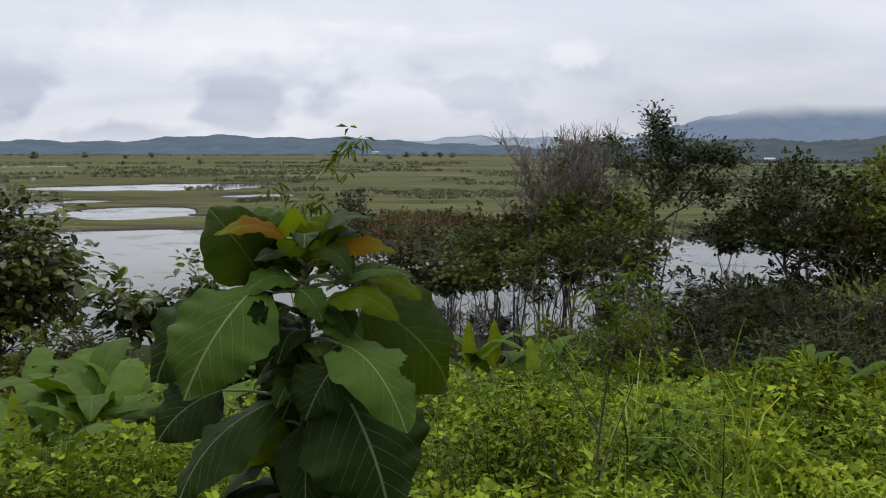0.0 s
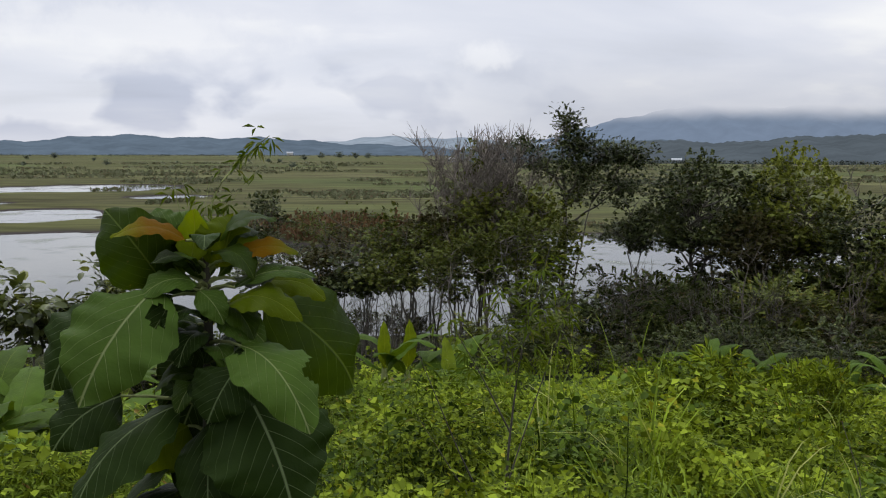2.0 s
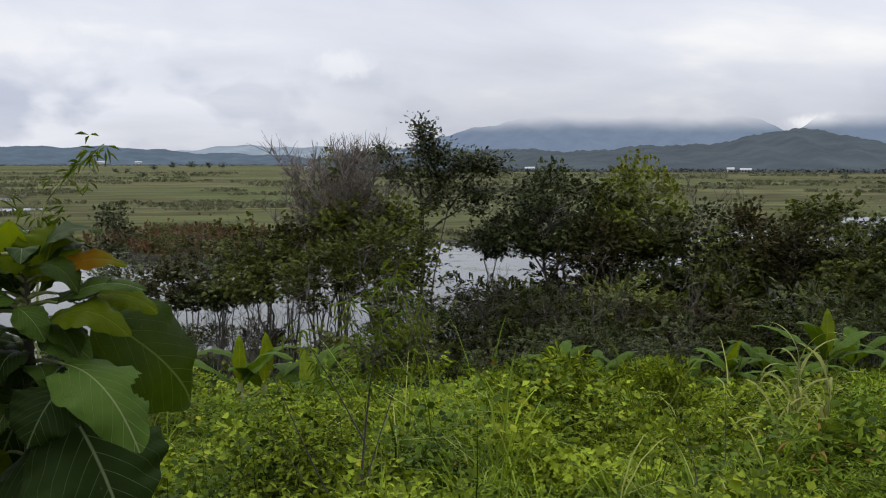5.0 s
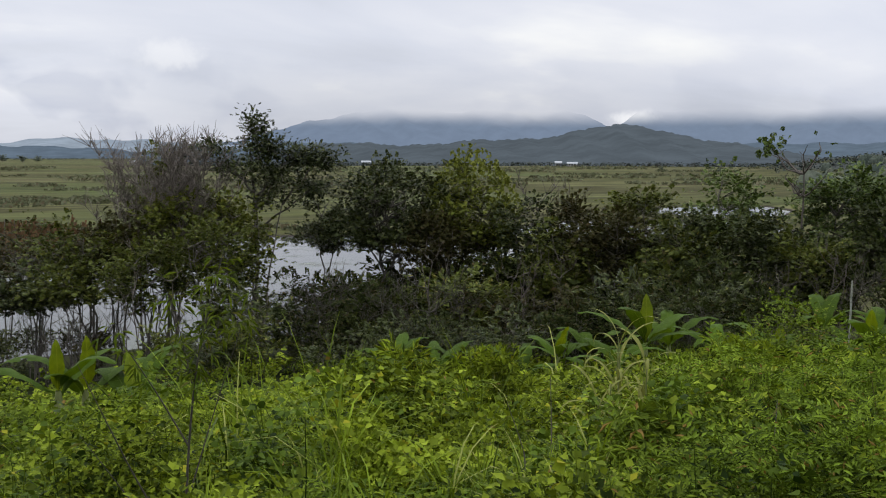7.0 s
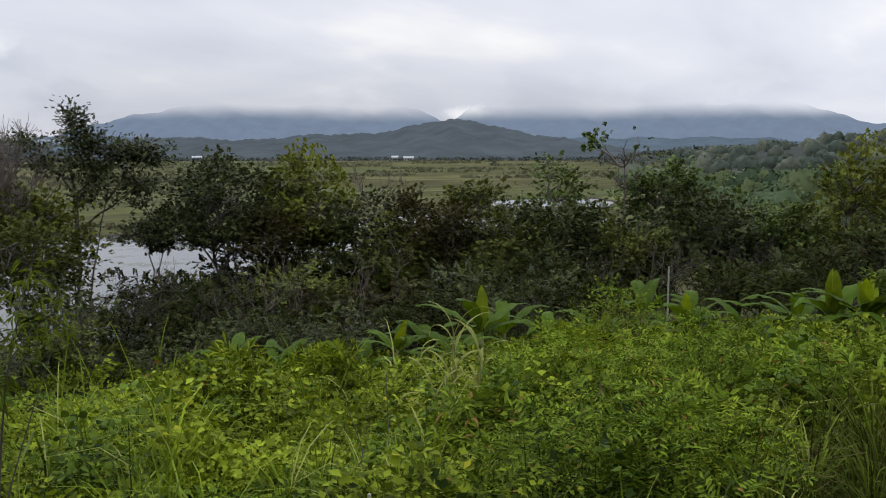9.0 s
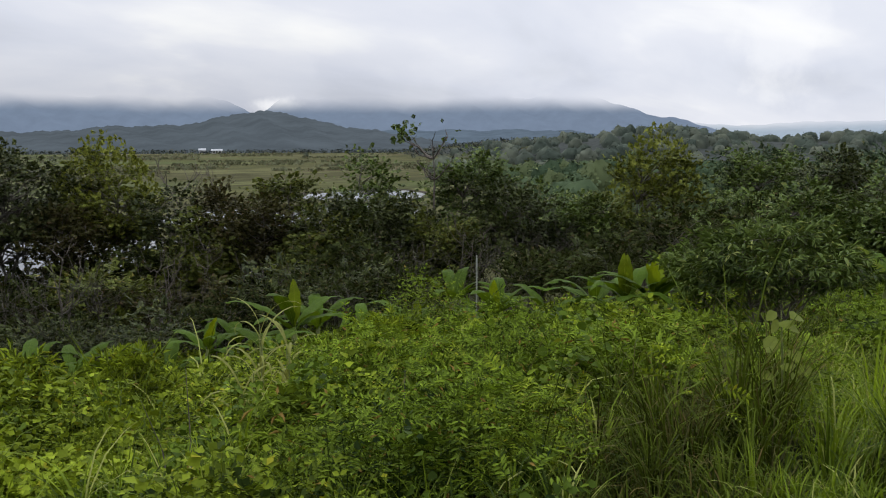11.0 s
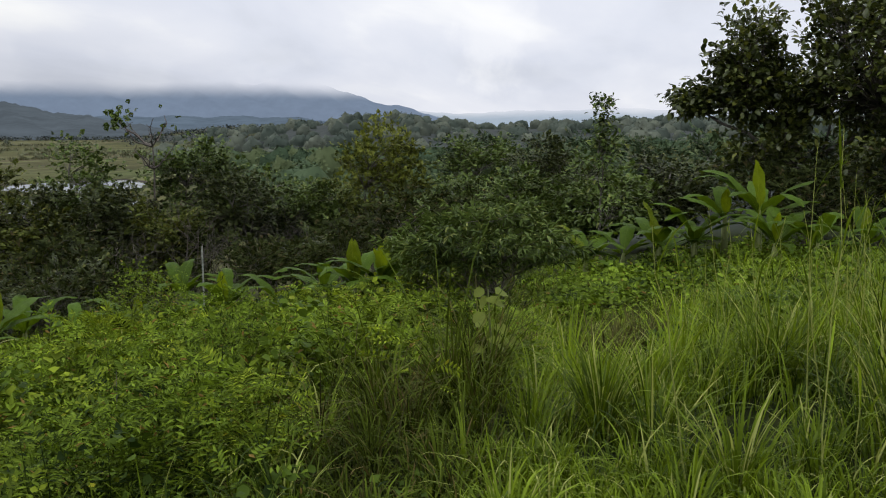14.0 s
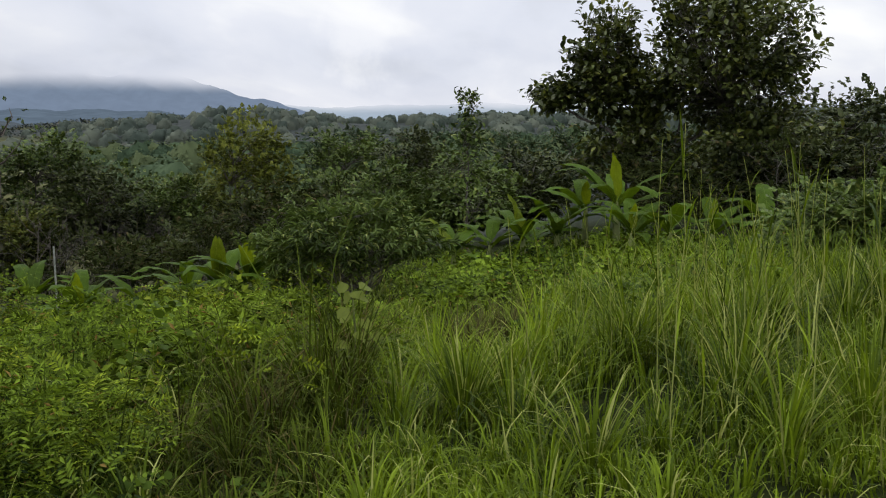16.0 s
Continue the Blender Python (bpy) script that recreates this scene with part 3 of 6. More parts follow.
def tree_meshes(seed, height, rx, rz, clear, leaf_mat, bark, stems=1, trunk_r=0.09, boughs=26, twigs=13, leaf=0.24, slim=1.0, shape=SPRAY, lean=(0, 0), bough_r=0.75, layered=0.5, lobes=None, twig_wood=2, droop=0.15, wild=0.35):
    """The trunk with its limbs and the crown of one tree, with its foot at the origin."""
    rng = np.random.default_rng(seed)
    trunks, wood, crown = [], Soup(), Soup()
    zc = height - rz
    if shape is SPRAY or shape is SPRAY_FINE:
        twigs, leaf = int(twigs * 1.75), leaf * 0.85
    tops = []
    for k in range(stems):
        foot = np.array([rng.normal(0, 0.12 * (stems > 1)), rng.normal(0, 0.12 * (stems > 1)), -0.25])
        out = rng.uniform(0.15, 0.5) * rx * (stems > 1)
        ang = rng.uniform(0, 2 * np.pi)
        top = np.array([lean[0] + out * math.cos(ang), lean[1] + out * math.sin(ang), zc + rz * rng.uniform(0.1, 0.6)])
        path = bend(foot, top, 0.0, 9, rng, 0.03 * height * 0.4)
        path[0] = foot
        r = trunk_r * (1.0 if stems == 1 else rng.uniform(0.45, 0.8))
        one = Soup()
        tube(one, path, np.linspace(r, r * 0.25, 9), 6)
        trunks.append(one.mesh("trunk", bark, True))
        tops.append(path)
    if lobes:
        each = [max(3, int(boughs * share)) for _, _, _, share in lobes]
        centres = np.concatenate([crown_points(rng, k, lr, lz, 0, 0.85, 0.3) + np.array(c) for k, (c, lr, lz, share) in zip(each, lobes)])
        hubs = []
        for k, (c, lr, lz, share) in zip(each, lobes):
            path = tops[rng.integers(len(tops))]
            hub = np.array(c, float) - np.array([0, 0, lz * 0.55])
            root = path[np.argmin(np.abs(path[:, 2] - max(0.4, hub[2] - 0.6 * np.hypot(*(hub[:2] - path[0, :2])) - 0.3)))]
            tube(wood, bend(root, hub, 0.0, 6, rng, 0.08), np.linspace(trunk_r * 0.5, trunk_r * 0.22, 6), 5)
            hubs += [hub] * k
    else:
        centres = crown_points(rng, boughs, rx * 0.85, rz * 0.9, zc)
        centres[:, :2] += np.array(lean) * 0.9
    low = clear * rng.uniform(0.55, 1.35, len(centres))
    centres[:, 2] = np.where(centres[:, 2] < low, low + 0.3 * rng.random(len(centres)), centres[:, 2])
    at, along, up, size = [], [], [], []
    for i, c in enumerate(centres):
        path = tops[rng.integers(len(tops))]
        want = max(0.3, c[2] - 0.5 * np.hypot(*(c[:2] - path[0, :2])) - 0.2)
        root = path[np.argmin(np.abs(path[:, 2] - want))]
        if lobes:
            root = hubs[i]
        limb = bend(root, c, 0.10 * np.linalg.norm(c - root) * rng.normal(0.3, 0.6), 4, rng, 0.06)
        tube(wood, limb, np.linspace(trunk_r * (0.14 if lobes else 0.32), trunk_r * 0.08, 4), 3)
        out = unit((c - np.array([lean[0], lean[1], zc - rz * 0.3]))[None])[0]
        br = bough_r * rng.uniform(0.6, 1.25)
        tips = c + np.clip(rng.normal(size=(twigs, 3)), -1.5, 1.5) * br * np.array([0.6, 0.6, 0.6 * layered]) + out * br * 0.15
        for tip in tips[:twig_wood]:
            tube(wood, [limb[2], tip], [trunk_r * 0.08, trunk_r * 0.03], 3)
        for tip in tips:
            d = unit((tip - limb[2])[None])[0] + rng.normal(0, wild, 3)
            at.append(tip), along.append(d + np.array([0, 0, -droop]))
            up.append(np.array([0, 0, 1.0]) + rng.normal(0, 0.35, 3)), size.append(leaf * rng.uniform(0.65, 1.3))
            # a second tuft further back on the twig
            back = tip * 0.6 + limb[2] * 0.4
            at.append(back + rng.normal(0, 0.06, 3)), along.append(rng.normal(size=3) * np.array([1, 1, 0.5]))
            up.append(np.array([0, 0, 1.0]) + rng.normal(0, 0.35, 3)), size.append(leaf * rng.uniform(0.6, 1.1))
    size = np.array(size)
    size = size * 1.08
    strew(crown, np.array(at), np.array(along), np.array(up), size, size * slim, shape)
    return trunks, wood.mesh("branchwork", bark, True), crown.mesh("crown", leaf_mat)


def assemble(ob, made):
    """Puts trunks, branches and crown under a tree."""
    for me in made[0]:
        part("trunk", me, ob)
    part("branchwork", made[1], ob)
    part("crown", made[2], ob)


def tree(at, label, turn=0.0, scale=1.0, name="tree", category="tree", group="", extra=None, **kw):
    ob = thing(name, at, label, category, group, turn, scale)
    assemble(ob, tree_meshes(**kw))
    if extra:
        part("blossom", extra, ob, "yellowish flowering top shoots")
    return ob


def bare_meshes(seed, height, spread, limbs=9, fine=60, trunk_r=0.07, start=0.45, upright=0.7):
    """A leafless tree: trunk, limbs and fine twigs."""
    rng = np.random.default_rng(seed)
    wood = Soup()
    path = bend((0, 0, -0.2), (rng.normal(0, 0.15), rng.normal(0, 0.15), height * 0.8), 0, 9, rng, 0.05)
    tube(wood, path, np.linspace(trunk_r, trunk_r * 0.3, 9), 6)
    ends = []
    for k in range(limbs):
        root = path[rng.integers(int(9 * start), 9)]
        a = rng.uniform(0, 2 * np.pi)
        out = spread * rng.uniform(0.4, 1.0)
        end = root + np.array([out * math.cos(a), out * math.sin(a), out * upright * rng.uniform(0.6, 1.6)])
        end[2] = min(end[2], height * rng.uniform(0.88, 1.0))
        limb = bend(root, end, -0.1 * out, 6, rng, 0.05)
        tube(wood, limb, np.linspace(trunk_r * 0.5, trunk_r * 0.2, 6), 4)
        ends.append(limb)
    for k in range(fine):
        limb = ends[rng.integers(len(ends))]
        root = limb[rng.integers(2, 6)]
        end = root + rng.normal(size=3) * np.array([0.3, 0.3, 0.25]) * spread * 0.5 + np.array([0, 0, spread * 0.3 * upright])
        tube(wood, bend(root, end, 0.03, 4, rng, 0.02), np.linspace(trunk_r * 0.26, trunk_r * 0.12, 4), 3)
    return wood, np.array([l[-1] for l in ends])


def bare_tree(at, label, mat, scale=1.0, **kw):
    ob = thing("bare_tree", at, label, "tree", "", 0.0, scale)
    wood, _ = bare_meshes(**kw)
    part("trunk", wood.mesh("trunk", mat, True), ob)
    return ob


def top_tufts(seed, n, rx, z0, z1, leaf, mat, centre=(0, 0)):
    rng = np.random.default_rng(seed)
    s = Soup()
    a, q = rng.uniform(0, 2 * np.pi, n), np.sqrt(rng.random(n)) * rx
    at = np.stack([centre[0] + q * np.cos(a), centre[1] + q * np.sin(a), z0 + (z1 - z0) * (1 - (q / rx) ** 2) * rng.uniform(0.75, 1.05, n)], -1)
    strew(s, at, rng.normal(size=(n, 3)) + np.array([0, 0, 1.2]), rng.normal(size=(n, 3)), leaf * rng.uniform(0.7, 1.2, n), leaf * 0.8, SPRAY_FINE)
    return s.mesh("blossom", mat)


def height_for(bearing, dist, elev):
    """The height of a thing whose top is seen at that elevation."""
    return EYE + dist * math.tan(radians(elev)) - spot(bearing, dist).z


def bank_tree(bearing, dist, elev, wide, label, seed, mat, **kw):
    """A tree by bearing, distance, the elevation of its top and the width of its crown."""
    h = height_for(bearing, dist, elev)
    kw.setdefault("rz", h * 0.36)
    kw.setdefault("clear", h * 0.28)
    kw.setdefault("bark", M_BARK)
    return tree(spot(bearing, dist), label, seed=seed, height=h, rx=wide / 2, leaf_mat=mat, **kw)


# --- the belt of trees along the water
bank_tree(13.3, 40, 2.2, 6.0, "tall dark tree with layered feathery foliage on the bank", 11, M_TREE, rz=3.2, boughs=112, twigs=13, leaf=0.21, slim=0.75, shape=SPRAY_FINE, lean=(0.5, 0), layered=0.6, trunk_r=0.12, stems=4, bough_r=0.68,
          lobes=[((0.1, 0, 10.3), 0.45, 0.55, 0.09), ((-2.1, 0, 9.3), 1.1, 0.4, 0.12), ((0.5, 0, 9.5), 1.2, 0.45, 0.18), ((2.7, 0, 8.9), 1.2, 0.45, 0.22), ((-0.6, 0.3, 8.5), 1.4, 0.5, 0.14), ((2.5, 0, 7.7), 1.0, 0.45, 0.13), ((0.6, 0, 7.2), 1.1, 0.5, 0.1), ((0.9, 0, 8.2), 1.3, 0.5, 0.14), ((1.7, 0, 9.2), 1.2, 0.4, 0.1)])
bank_tree(8.0, 41, 0.6, 5.0, "bushy olive tree with thin leggy stems", 12, M_TREE_OLIVE, boughs=51, leaf=0.25, stems=5, trunk_r=0.10, clear=3.2)
bank_tree(8.4, 38.3, -1.5, 4.6, "bushy olive tree with thin leggy stems", 45, M_TREE_GOLD, boughs=42, leaf=0.24, stems=5, trunk_r=0.08, clear=3.0)
bank_tree(12.2, 38.5, -1.9, 3.6, "bushy olive tree with thin leggy stems", 46, M_TREE_GOLD, boughs=44, leaf=0.23, stems=4, trunk_r=0.08, clear=3.0)
bank_tree(5.2, 38.6, -2.2, 3.6, "bushy brownish tree with thin leggy stems", 47, M_TREE_BROWN, boughs=44, leaf=0.22, stems=4, trunk_r=0.07, clear=2.6)
bank_tree(3.6, 38, -3.0, 5.0, "low bushy tree with leggy stems over the water", 13, M_TREE_OLIVE, boughs=40, leaf=0.24, stems=6, trunk_r=0.09, clear=3.0)
bank_tree(10.5, 35, -3.6, 4.6, "leafy green bush with many thin trunks", 14, M_TREE_OLIVE, boughs=40, leaf=0.22, stems=6, trunk_r=0.08, clear=2.9)
bank_tree(6.8, 35, -4.6, 4.0, "leafy green bush with many thin trunks", 15, M_TREE_OLIVE, boughs=36, leaf=0.22, stems=6, trunk_r=0.08, clear=2.7)
bank_tree(0.6, 40, -4.2, 4.2, "sparse reddish bush on the bank", 16, M_TREE_BROWN, boughs=30, twigs=9, leaf=0.21, stems=6, trunk_r=0.07, clear=2.4)
bank_tree(-6.2, 48, -2.4, 4.2, "small dark feathery tree by the water", 17, M_TREE, boughs=33, twigs=12, leaf=0.24, shape=SPRAY_FINE, slim=0.8, layered=0.3, stems=3, trunk_r=0.09, clear=4.2)
bank_tree(-1.6, 44, -2.2, 3.6, "thin tree with drooping sparse branches", 18, M_TREE_OLIVE, boughs=24, twigs=9, leaf=0.18, stems=3, trunk_r=0.08, clear=4.4)
bank_tree(22.2, 42, 0.55, 6.8, "large dark rounded tree on the bank", 19, M_TREE, boughs=90, twigs=14, leaf=0.29, slim=0.8, stems=4, trunk_r=0.13, clear=3.6, rz=3.4, layered=0.4)
bank_tree(18.0, 41, -2.0, 3.4, "dark feathery tree with bare lower trunk", 20, M_TREE, boughs=39, twigs=13, leaf=0.24, slim=0.8, shape=SPRAY_FINE, stems=2, trunk_r=0.09, clear=4.2, layered=0.35, rz=2.0)
h = height_for(27.3, 42, 0.1)
bank_tree(27.3, 42, 0.1, 5.2, "broad tree with yellowish flowering top", 21, M_TREE_GOLD, boughs=78, twigs=14, leaf=0.27, stems=3, trunk_r=0.12, clear=3.4, rz=3.4, extra=top_tufts(5, 360, 2.4, h - 2.6, h + 0.3, 0.26, M_YELLOW))
bank_tree(30.8, 41, -2.5, 4.4, "dark tree with a dense tangled crown", 48, M_TREE, boughs=60, twigs=13, leaf=0.25, stems=4, trunk_r=0.09, clear=2.0, rz=2.8)
bank_tree(25.0, 39.5, -3.4, 3.8, "low dark tree with a tangled crown", 49, M_TREE_BROWN, boughs=46, twigs=12, leaf=0.24, stems=5, trunk_r=0.08, clear=1.6, rz=2.2)
bank_tree(34.0, 42, -2.2, 4.6, "dark brownish tree with dense crown", 22, M_TREE_BROWN, boughs=66, twigs=14, leaf=0.25, stems=4, trunk_r=0.10, clear=2.6, rz=3.0)
bank_tree(38.3, 42, -1.3, 5.4, "dark green tree with dense crown", 23, M_TREE_OLIVE, boughs=75, twigs=14, leaf=0.25, stems=4, trunk_r=0.11, clear=2.8, rz=3.3)
bank_tree(43.4, 43, -0.6, 3.9, "green tree with a rounded bright top", 24, M_TREE_GREEN, boughs=54, twigs=14, leaf=0.25, stems=3, trunk_r=0.10, clear=3.6, rz=2.7)
bank_tree(41.0, 40, -3.0, 4.0, "low dark bushy tree", 25, M_TREE, boughs=51, twigs=13, leaf=0.24, stems=5, trunk_r=0.08, clear=1.8, rz=2.4)
bank_tree(50.2, 42, 0.2, 5.2, "dense green tree with pointed crown", 26, M_TREE_GREEN, boughs=84, twigs=16, leaf=0.27, stems=2, trunk_r=0.12, clear=2.4, rz=3.9)
bank_tree(46.0, 40, -3.4, 3.6, "low dark bushy tree", 27, M_TREE, boughs=45, twigs=13, leaf=0.24, stems=5, trunk_r=0.08, clear=1.6, rz=2.2)
bank_tree(54.8, 45, -2.4, 4.4, "green tree with dense crown", 28, M_TREE_GREEN, boughs=60, twigs=14, leaf=0.25, stems=3, trunk_r=0.10, clear=2.0, rz=2.6)
h = height_for(61.8, 50, 0.5)
bank_tree(61.8, 50, 0.5, 6.6, "tall olive tree with yellow-brown flowering top", 29, M_TREE_GOLD, boughs=96, twigs=16, leaf=0.29, stems=2, trunk_r=0.14, clear=2.0, rz=4.6, extra=top_tufts(6, 420, 2.6, h - 3.4, h + 0.35, 0.30, M_YELLOW))
bank_tree(58.6, 46, -3.0, 4.6, "dark green bushy tree", 30, M_TREE_OLIVE, boughs=60, twigs=14, leaf=0.25, stems=3, trunk_r=0.10, clear=1.2, rz=2.4)
bank_tree(66.8, 46, -2.4, 5.0, "dense green bushy tree on the rise", 31, M_TREE_GREEN, boughs=66, twigs=14, leaf=0.25, stems=3, trunk_r=0.10, clear=1.2, rz=2.4)
bank_tree(70.8, 32, -2.9, 4.2, "slender-leaved green tree with drooping tips", 32, M_TREE_GREEN, boughs=60, twigs=14, leaf=0.30, slim=0.6, stems=2, trunk_r=0.08, clear=0.8, rz=1.7)
bank_tree(75.8, 34, -2.2, 4.4, "light green leafy tree", 33, M_TREE_GREEN, boughs=63, twigs=14, leaf=0.27, stems=2, trunk_r=0.08, clear=0.6, rz=1.9)
bank_tree(79.6, 38, -0.9, 5.4, "dense dark green tree", 34, M_TREE, boughs=75, twigs=14, leaf=0.27, stems=2, trunk_r=0.10, clear=0.6, rz=2.4)
bank_tree(72.6, 58, -0.4, 7.0, "dense dark green tree", 35, M_TREE, boughs=84, twigs=14, leaf=0.29, stems=2, trunk_r=0.12, clear=0.8, rz=3.2)
bank_tree(68.3, 66, -0.2, 8.0, "dense dark green tree", 36, M_TREE_GREEN, boughs=90, twigs=14, leaf=0.30, stems=2, trunk_r=0.12, clear=0.8, rz=3.4)
bank_tree(75.9, 24, 1.35, 1.5, "slim upright young tree with large green leaves", 37, M_TREE_GREEN, boughs=44, twigs=9, leaf=0.15, shape=BROAD, slim=0.5, stems=1, trunk_r=0.05, clear=0.8, rz=1.9, bough_r=0.3, droop=0.5,
          lobes=[((0, 0, 4.5), 0.08, 0.35, 0.14), ((0, 0, 4.0), 0.16, 0.35, 0.2), ((0, 0, 3.4), 0.3, 0.4, 0.3), ((0, 0.2, 2.7), 0.9, 0.6, 0.5), ((0, -0.2, 1.7), 1.2, 0.6, 0.4)])
for k, (b, d, el, wd, mat) in enumerate(((36.0, 39, -3.0, 4.4, M_TREE_BROWN), (40.2, 37.5, -4.0, 4.4, M_TREE_OLIVE), (44.6, 38, -3.4, 4.0, M_TREE), (47.8, 37.5, -3.9, 3.8, M_TREE_OLIVE), (52.8, 40, -2.0, 4.4, M_TREE), (33.0, 38, -4.2, 4.0, M_TREE_OLIVE), (56.8, 42, -2.6, 4.4, M_TREE_GREEN))):
    bank_tree(b, d, el, wd, "dense dark bushy tree in the belt along the bank", 740 + k, mat, group="belt trees", boughs=52, twigs=13, leaf=0.25, stems=4, trunk_r=0.08, clear=1.6, rz=2.4)
# --- broad-leaved trees at both ends
h = height_for(88.4, 27, 0.0)
bank_tree(88.4, 27, 8.4, 9.2, "large broad-leaved tree with airy dark crown", 38, M_TEAK, boughs=470, twigs=26, leaf=0.19, shape=BROAD, slim=0.62, stems=3, trunk_r=0.15, clear=0.3, rz=4.1, bough_r=0.42, layered=0.8,
          lobes=[((0, 1.75, h + 1.6), 1.15, 1.75, 0.19), ((0, 3.15, h + 0.8), 0.8, 0.42, 0.06), ((0, -1.7, h + 1.9), 2.6, 2.5, 0.44), ((0, 0.5, h + 0.5), 0.9, 1.3, 0.07), ((0, 1.0, h - 0.9), 1.7, 1.2, 0.12), ((0, -2.4, h - 0.6), 2.7, 1.4, 0.18)], droop=0.5, wild=0.8)
bank_tree(99.8, 34, 3.1, 6.5, "dark feathery tree behind the broad-leaved one", 39, M_TREE, boughs=90, twigs=16, leaf=0.27, slim=0.8, stems=2, trunk_r=0.12, clear=0.8, rz=3.4)
bank_tree(93.0, 33, -0.5, 7.0, "dense dark green tree", 40, M_TREE, boughs=90, twigs=16, leaf=0.27, stems=2, trunk_r=0.10, clear=0.5, rz=2.2)
bank_tree(99.6, 14, -2.9, 3.0, "light green shrub at the edge of the grass", 41, M_TREE_GREEN, boughs=60, twigs=17, leaf=0.17, stems=4, trunk_r=0.04, clear=0.3, rz=0.9, bough_r=0.4)
bank_tree(-27.0, 20, -2.0, 3.6, "broad-leaved dark green tree", 42, M_TEAK, boughs=140, twigs=18, leaf=0.21, shape=BROAD, slim=0.62, stems=2, trunk_r=0.07, clear=0.9, rz=2.1, bough_r=0.5, droop=0.5)
bank_tree(-19.9, 16, -5.3, 1.2, "young broad-leaved tree with drooping leaves", 43, M_TEAK, boughs=26, twigs=9, leaf=0.24, shape=BROAD, slim=0.55, stems=1, trunk_r=0.03, clear=0.8, rz=1.2, bough_r=0.28, droop=0.9)
bank_tree(-15.6, 16, -5.4, 1.1, "young leafy tree behind the big-leaved plant", 44, M_TEAK, boughs=26, twigs=9, leaf=0.18, shape=BROAD, slim=0.5, stems=1, trunk_r=0.03, clear=0.6, rz=1.3, bough_r=0.28, droop=0.6)

for k, (b, d, el, wd, mat) in enumerate(((-5.6, 40, -6.2, 3.6, M_TREE), (-2.6, 38, -6.3, 3.8, M_TREE_BROWN), (0.2, 37, -6.6, 3.6, M_TREE), (2.4, 36, -6.2, 3.4, M_TREE_OLIVE))):
    bank_tree(b, d, el, wd, "sparse dark bush with thin stems over the water", 780 + k, mat, name="shrub", category="shrub", group="waterside bushes", boughs=30, twigs=10, leaf=0.24, stems=6, trunk_r=0.05, clear=0.9, rz=1.2, layered=0.35)

# --- leafless trees
for bearing, dist, elev, spread, limbs, fine, seed in ((6.4, 39, 1.1, 2.2, 34, 900, 51), (8.4, 38.6, 2.2, 2.2, 40, 1300, 52), (10.2, 39, 2.1, 2.0, 34, 900, 53)):
    bare_tree(spot(bearing, dist), "dry grey-brown leafless tree with upright twigs", M_TWIG_BROWN, seed=seed, height=height_for(bearing, dist, elev), spread=spread, limbs=limbs, fine=fine, trunk_r=0.06, start=0.5, upright=0.75)
bare_tree(spot(31.6, 50), "thin leafless tree among the bank trees", M_BARK_PALE, seed=54, height=height_for(31.6, 50, -0.9), spread=2.0, limbs=10, fine=60, trunk_r=0.08, upright=0.9)
bare_tree(spot(33.6, 50), "thin leafless tree among the bank trees", M_BARK_PALE, seed=55, height=height_for(33.6, 50, -1.1), spread=1.6, limbs=8, fine=50, trunk_r=0.07, upright=0.9)
snag = thing("bare_tree", spot(47.8, 40), "tall bare snag with a tuft of leaves on top", "tree")
wood, ends = bare_meshes(56, height_for(47.8, 40, 1.65), 1.4, 11, 26, 0.085, 0.78, 0.7)
part("trunk", wood.mesh("trunk", M_BARK_PALE, True), snag)
tuft = Soup()
rs = np.random.default_rng(9)
for e, n in ((ends[np.argmin(ends[:, 0] * 0.67 - ends[:, 1] * 0.74)], 60), (ends[np.argmax(ends[:, 0])], 8)):
    strew(tuft, e + rs.normal(0, 0.28, (n, 3)), rs.normal(size=(n, 3)), rs.normal(size=(n, 3)) + np.array([0, 0, 1.0]), rs.uniform(0.2, 0.34, n), 0.26, SPRAY)
part("crown", tuft.mesh("crown", M_TREE_GREEN), snag, "small tuft of green leaves")

# --- thicket under the belt
THICKET = []
for k, mat in enumerate((M_THICKET, M_TREE_OLIVE, M_TREE_BROWN, M_THICKET, M_TREE)):
    THICKET.append(tree_meshes(60 + k, 3.6, 1.9, 1.6, 0.3, mat, M_TWIG if k % 2 else M_BARK, stems=3, trunk_r=0.05, boughs=25, twigs=6, leaf=0.32, slim=0.75, bough_r=0.65, shape=SPRAY_FEW, twig_wood=1))
DRY_BRUSH = []
for k in range(3):
    DRY_BRUSH.append(bare_meshes(65 + k, 3.2, 1.5, 14, 60, 0.03, 0.15, 1.0)[0].mesh("brush", M_TWIG, True))
rt = np.random.default_rng(61)
for k in range(135):
    b, d = rt.uniform(-3, 76), rt.uniform(31, 46)
    if rt.random() < (0.6 if b < 12 else 0.85 if 13 < b < 18 else 0.4 if b < 34 else 0.0):
        continue
    if b > 55:
        d += 3
    at = spot(b, d)
    if at.z < 0.10:
        continue
    kind = (0, 3, 4)[rt.integers(3)] if b > 38 else rt.integers(5)
    ob = thing("shrub", at, "dark tangled shrub under the bank trees", "shrub", "thicket shrubs", rt.uniform(0, 6.3), rt.uniform(0.6, 1.15) * (0.55 if b < 12 else 1.0))
    assemble(ob, THICKET[kind])
for k in range(16):
    b, d = rt.uniform(-28, -10), rt.uniform(15, 24)
    kind = rt.integers(5)
    ob = thing("shrub", spot(b, d), "dark leafy bush at the foot of the slope", "shrub", "slope bushes", rt.uniform(0, 6.3), rt.uniform(0.4, 0.62))
    assemble(ob, THICKET[kind])
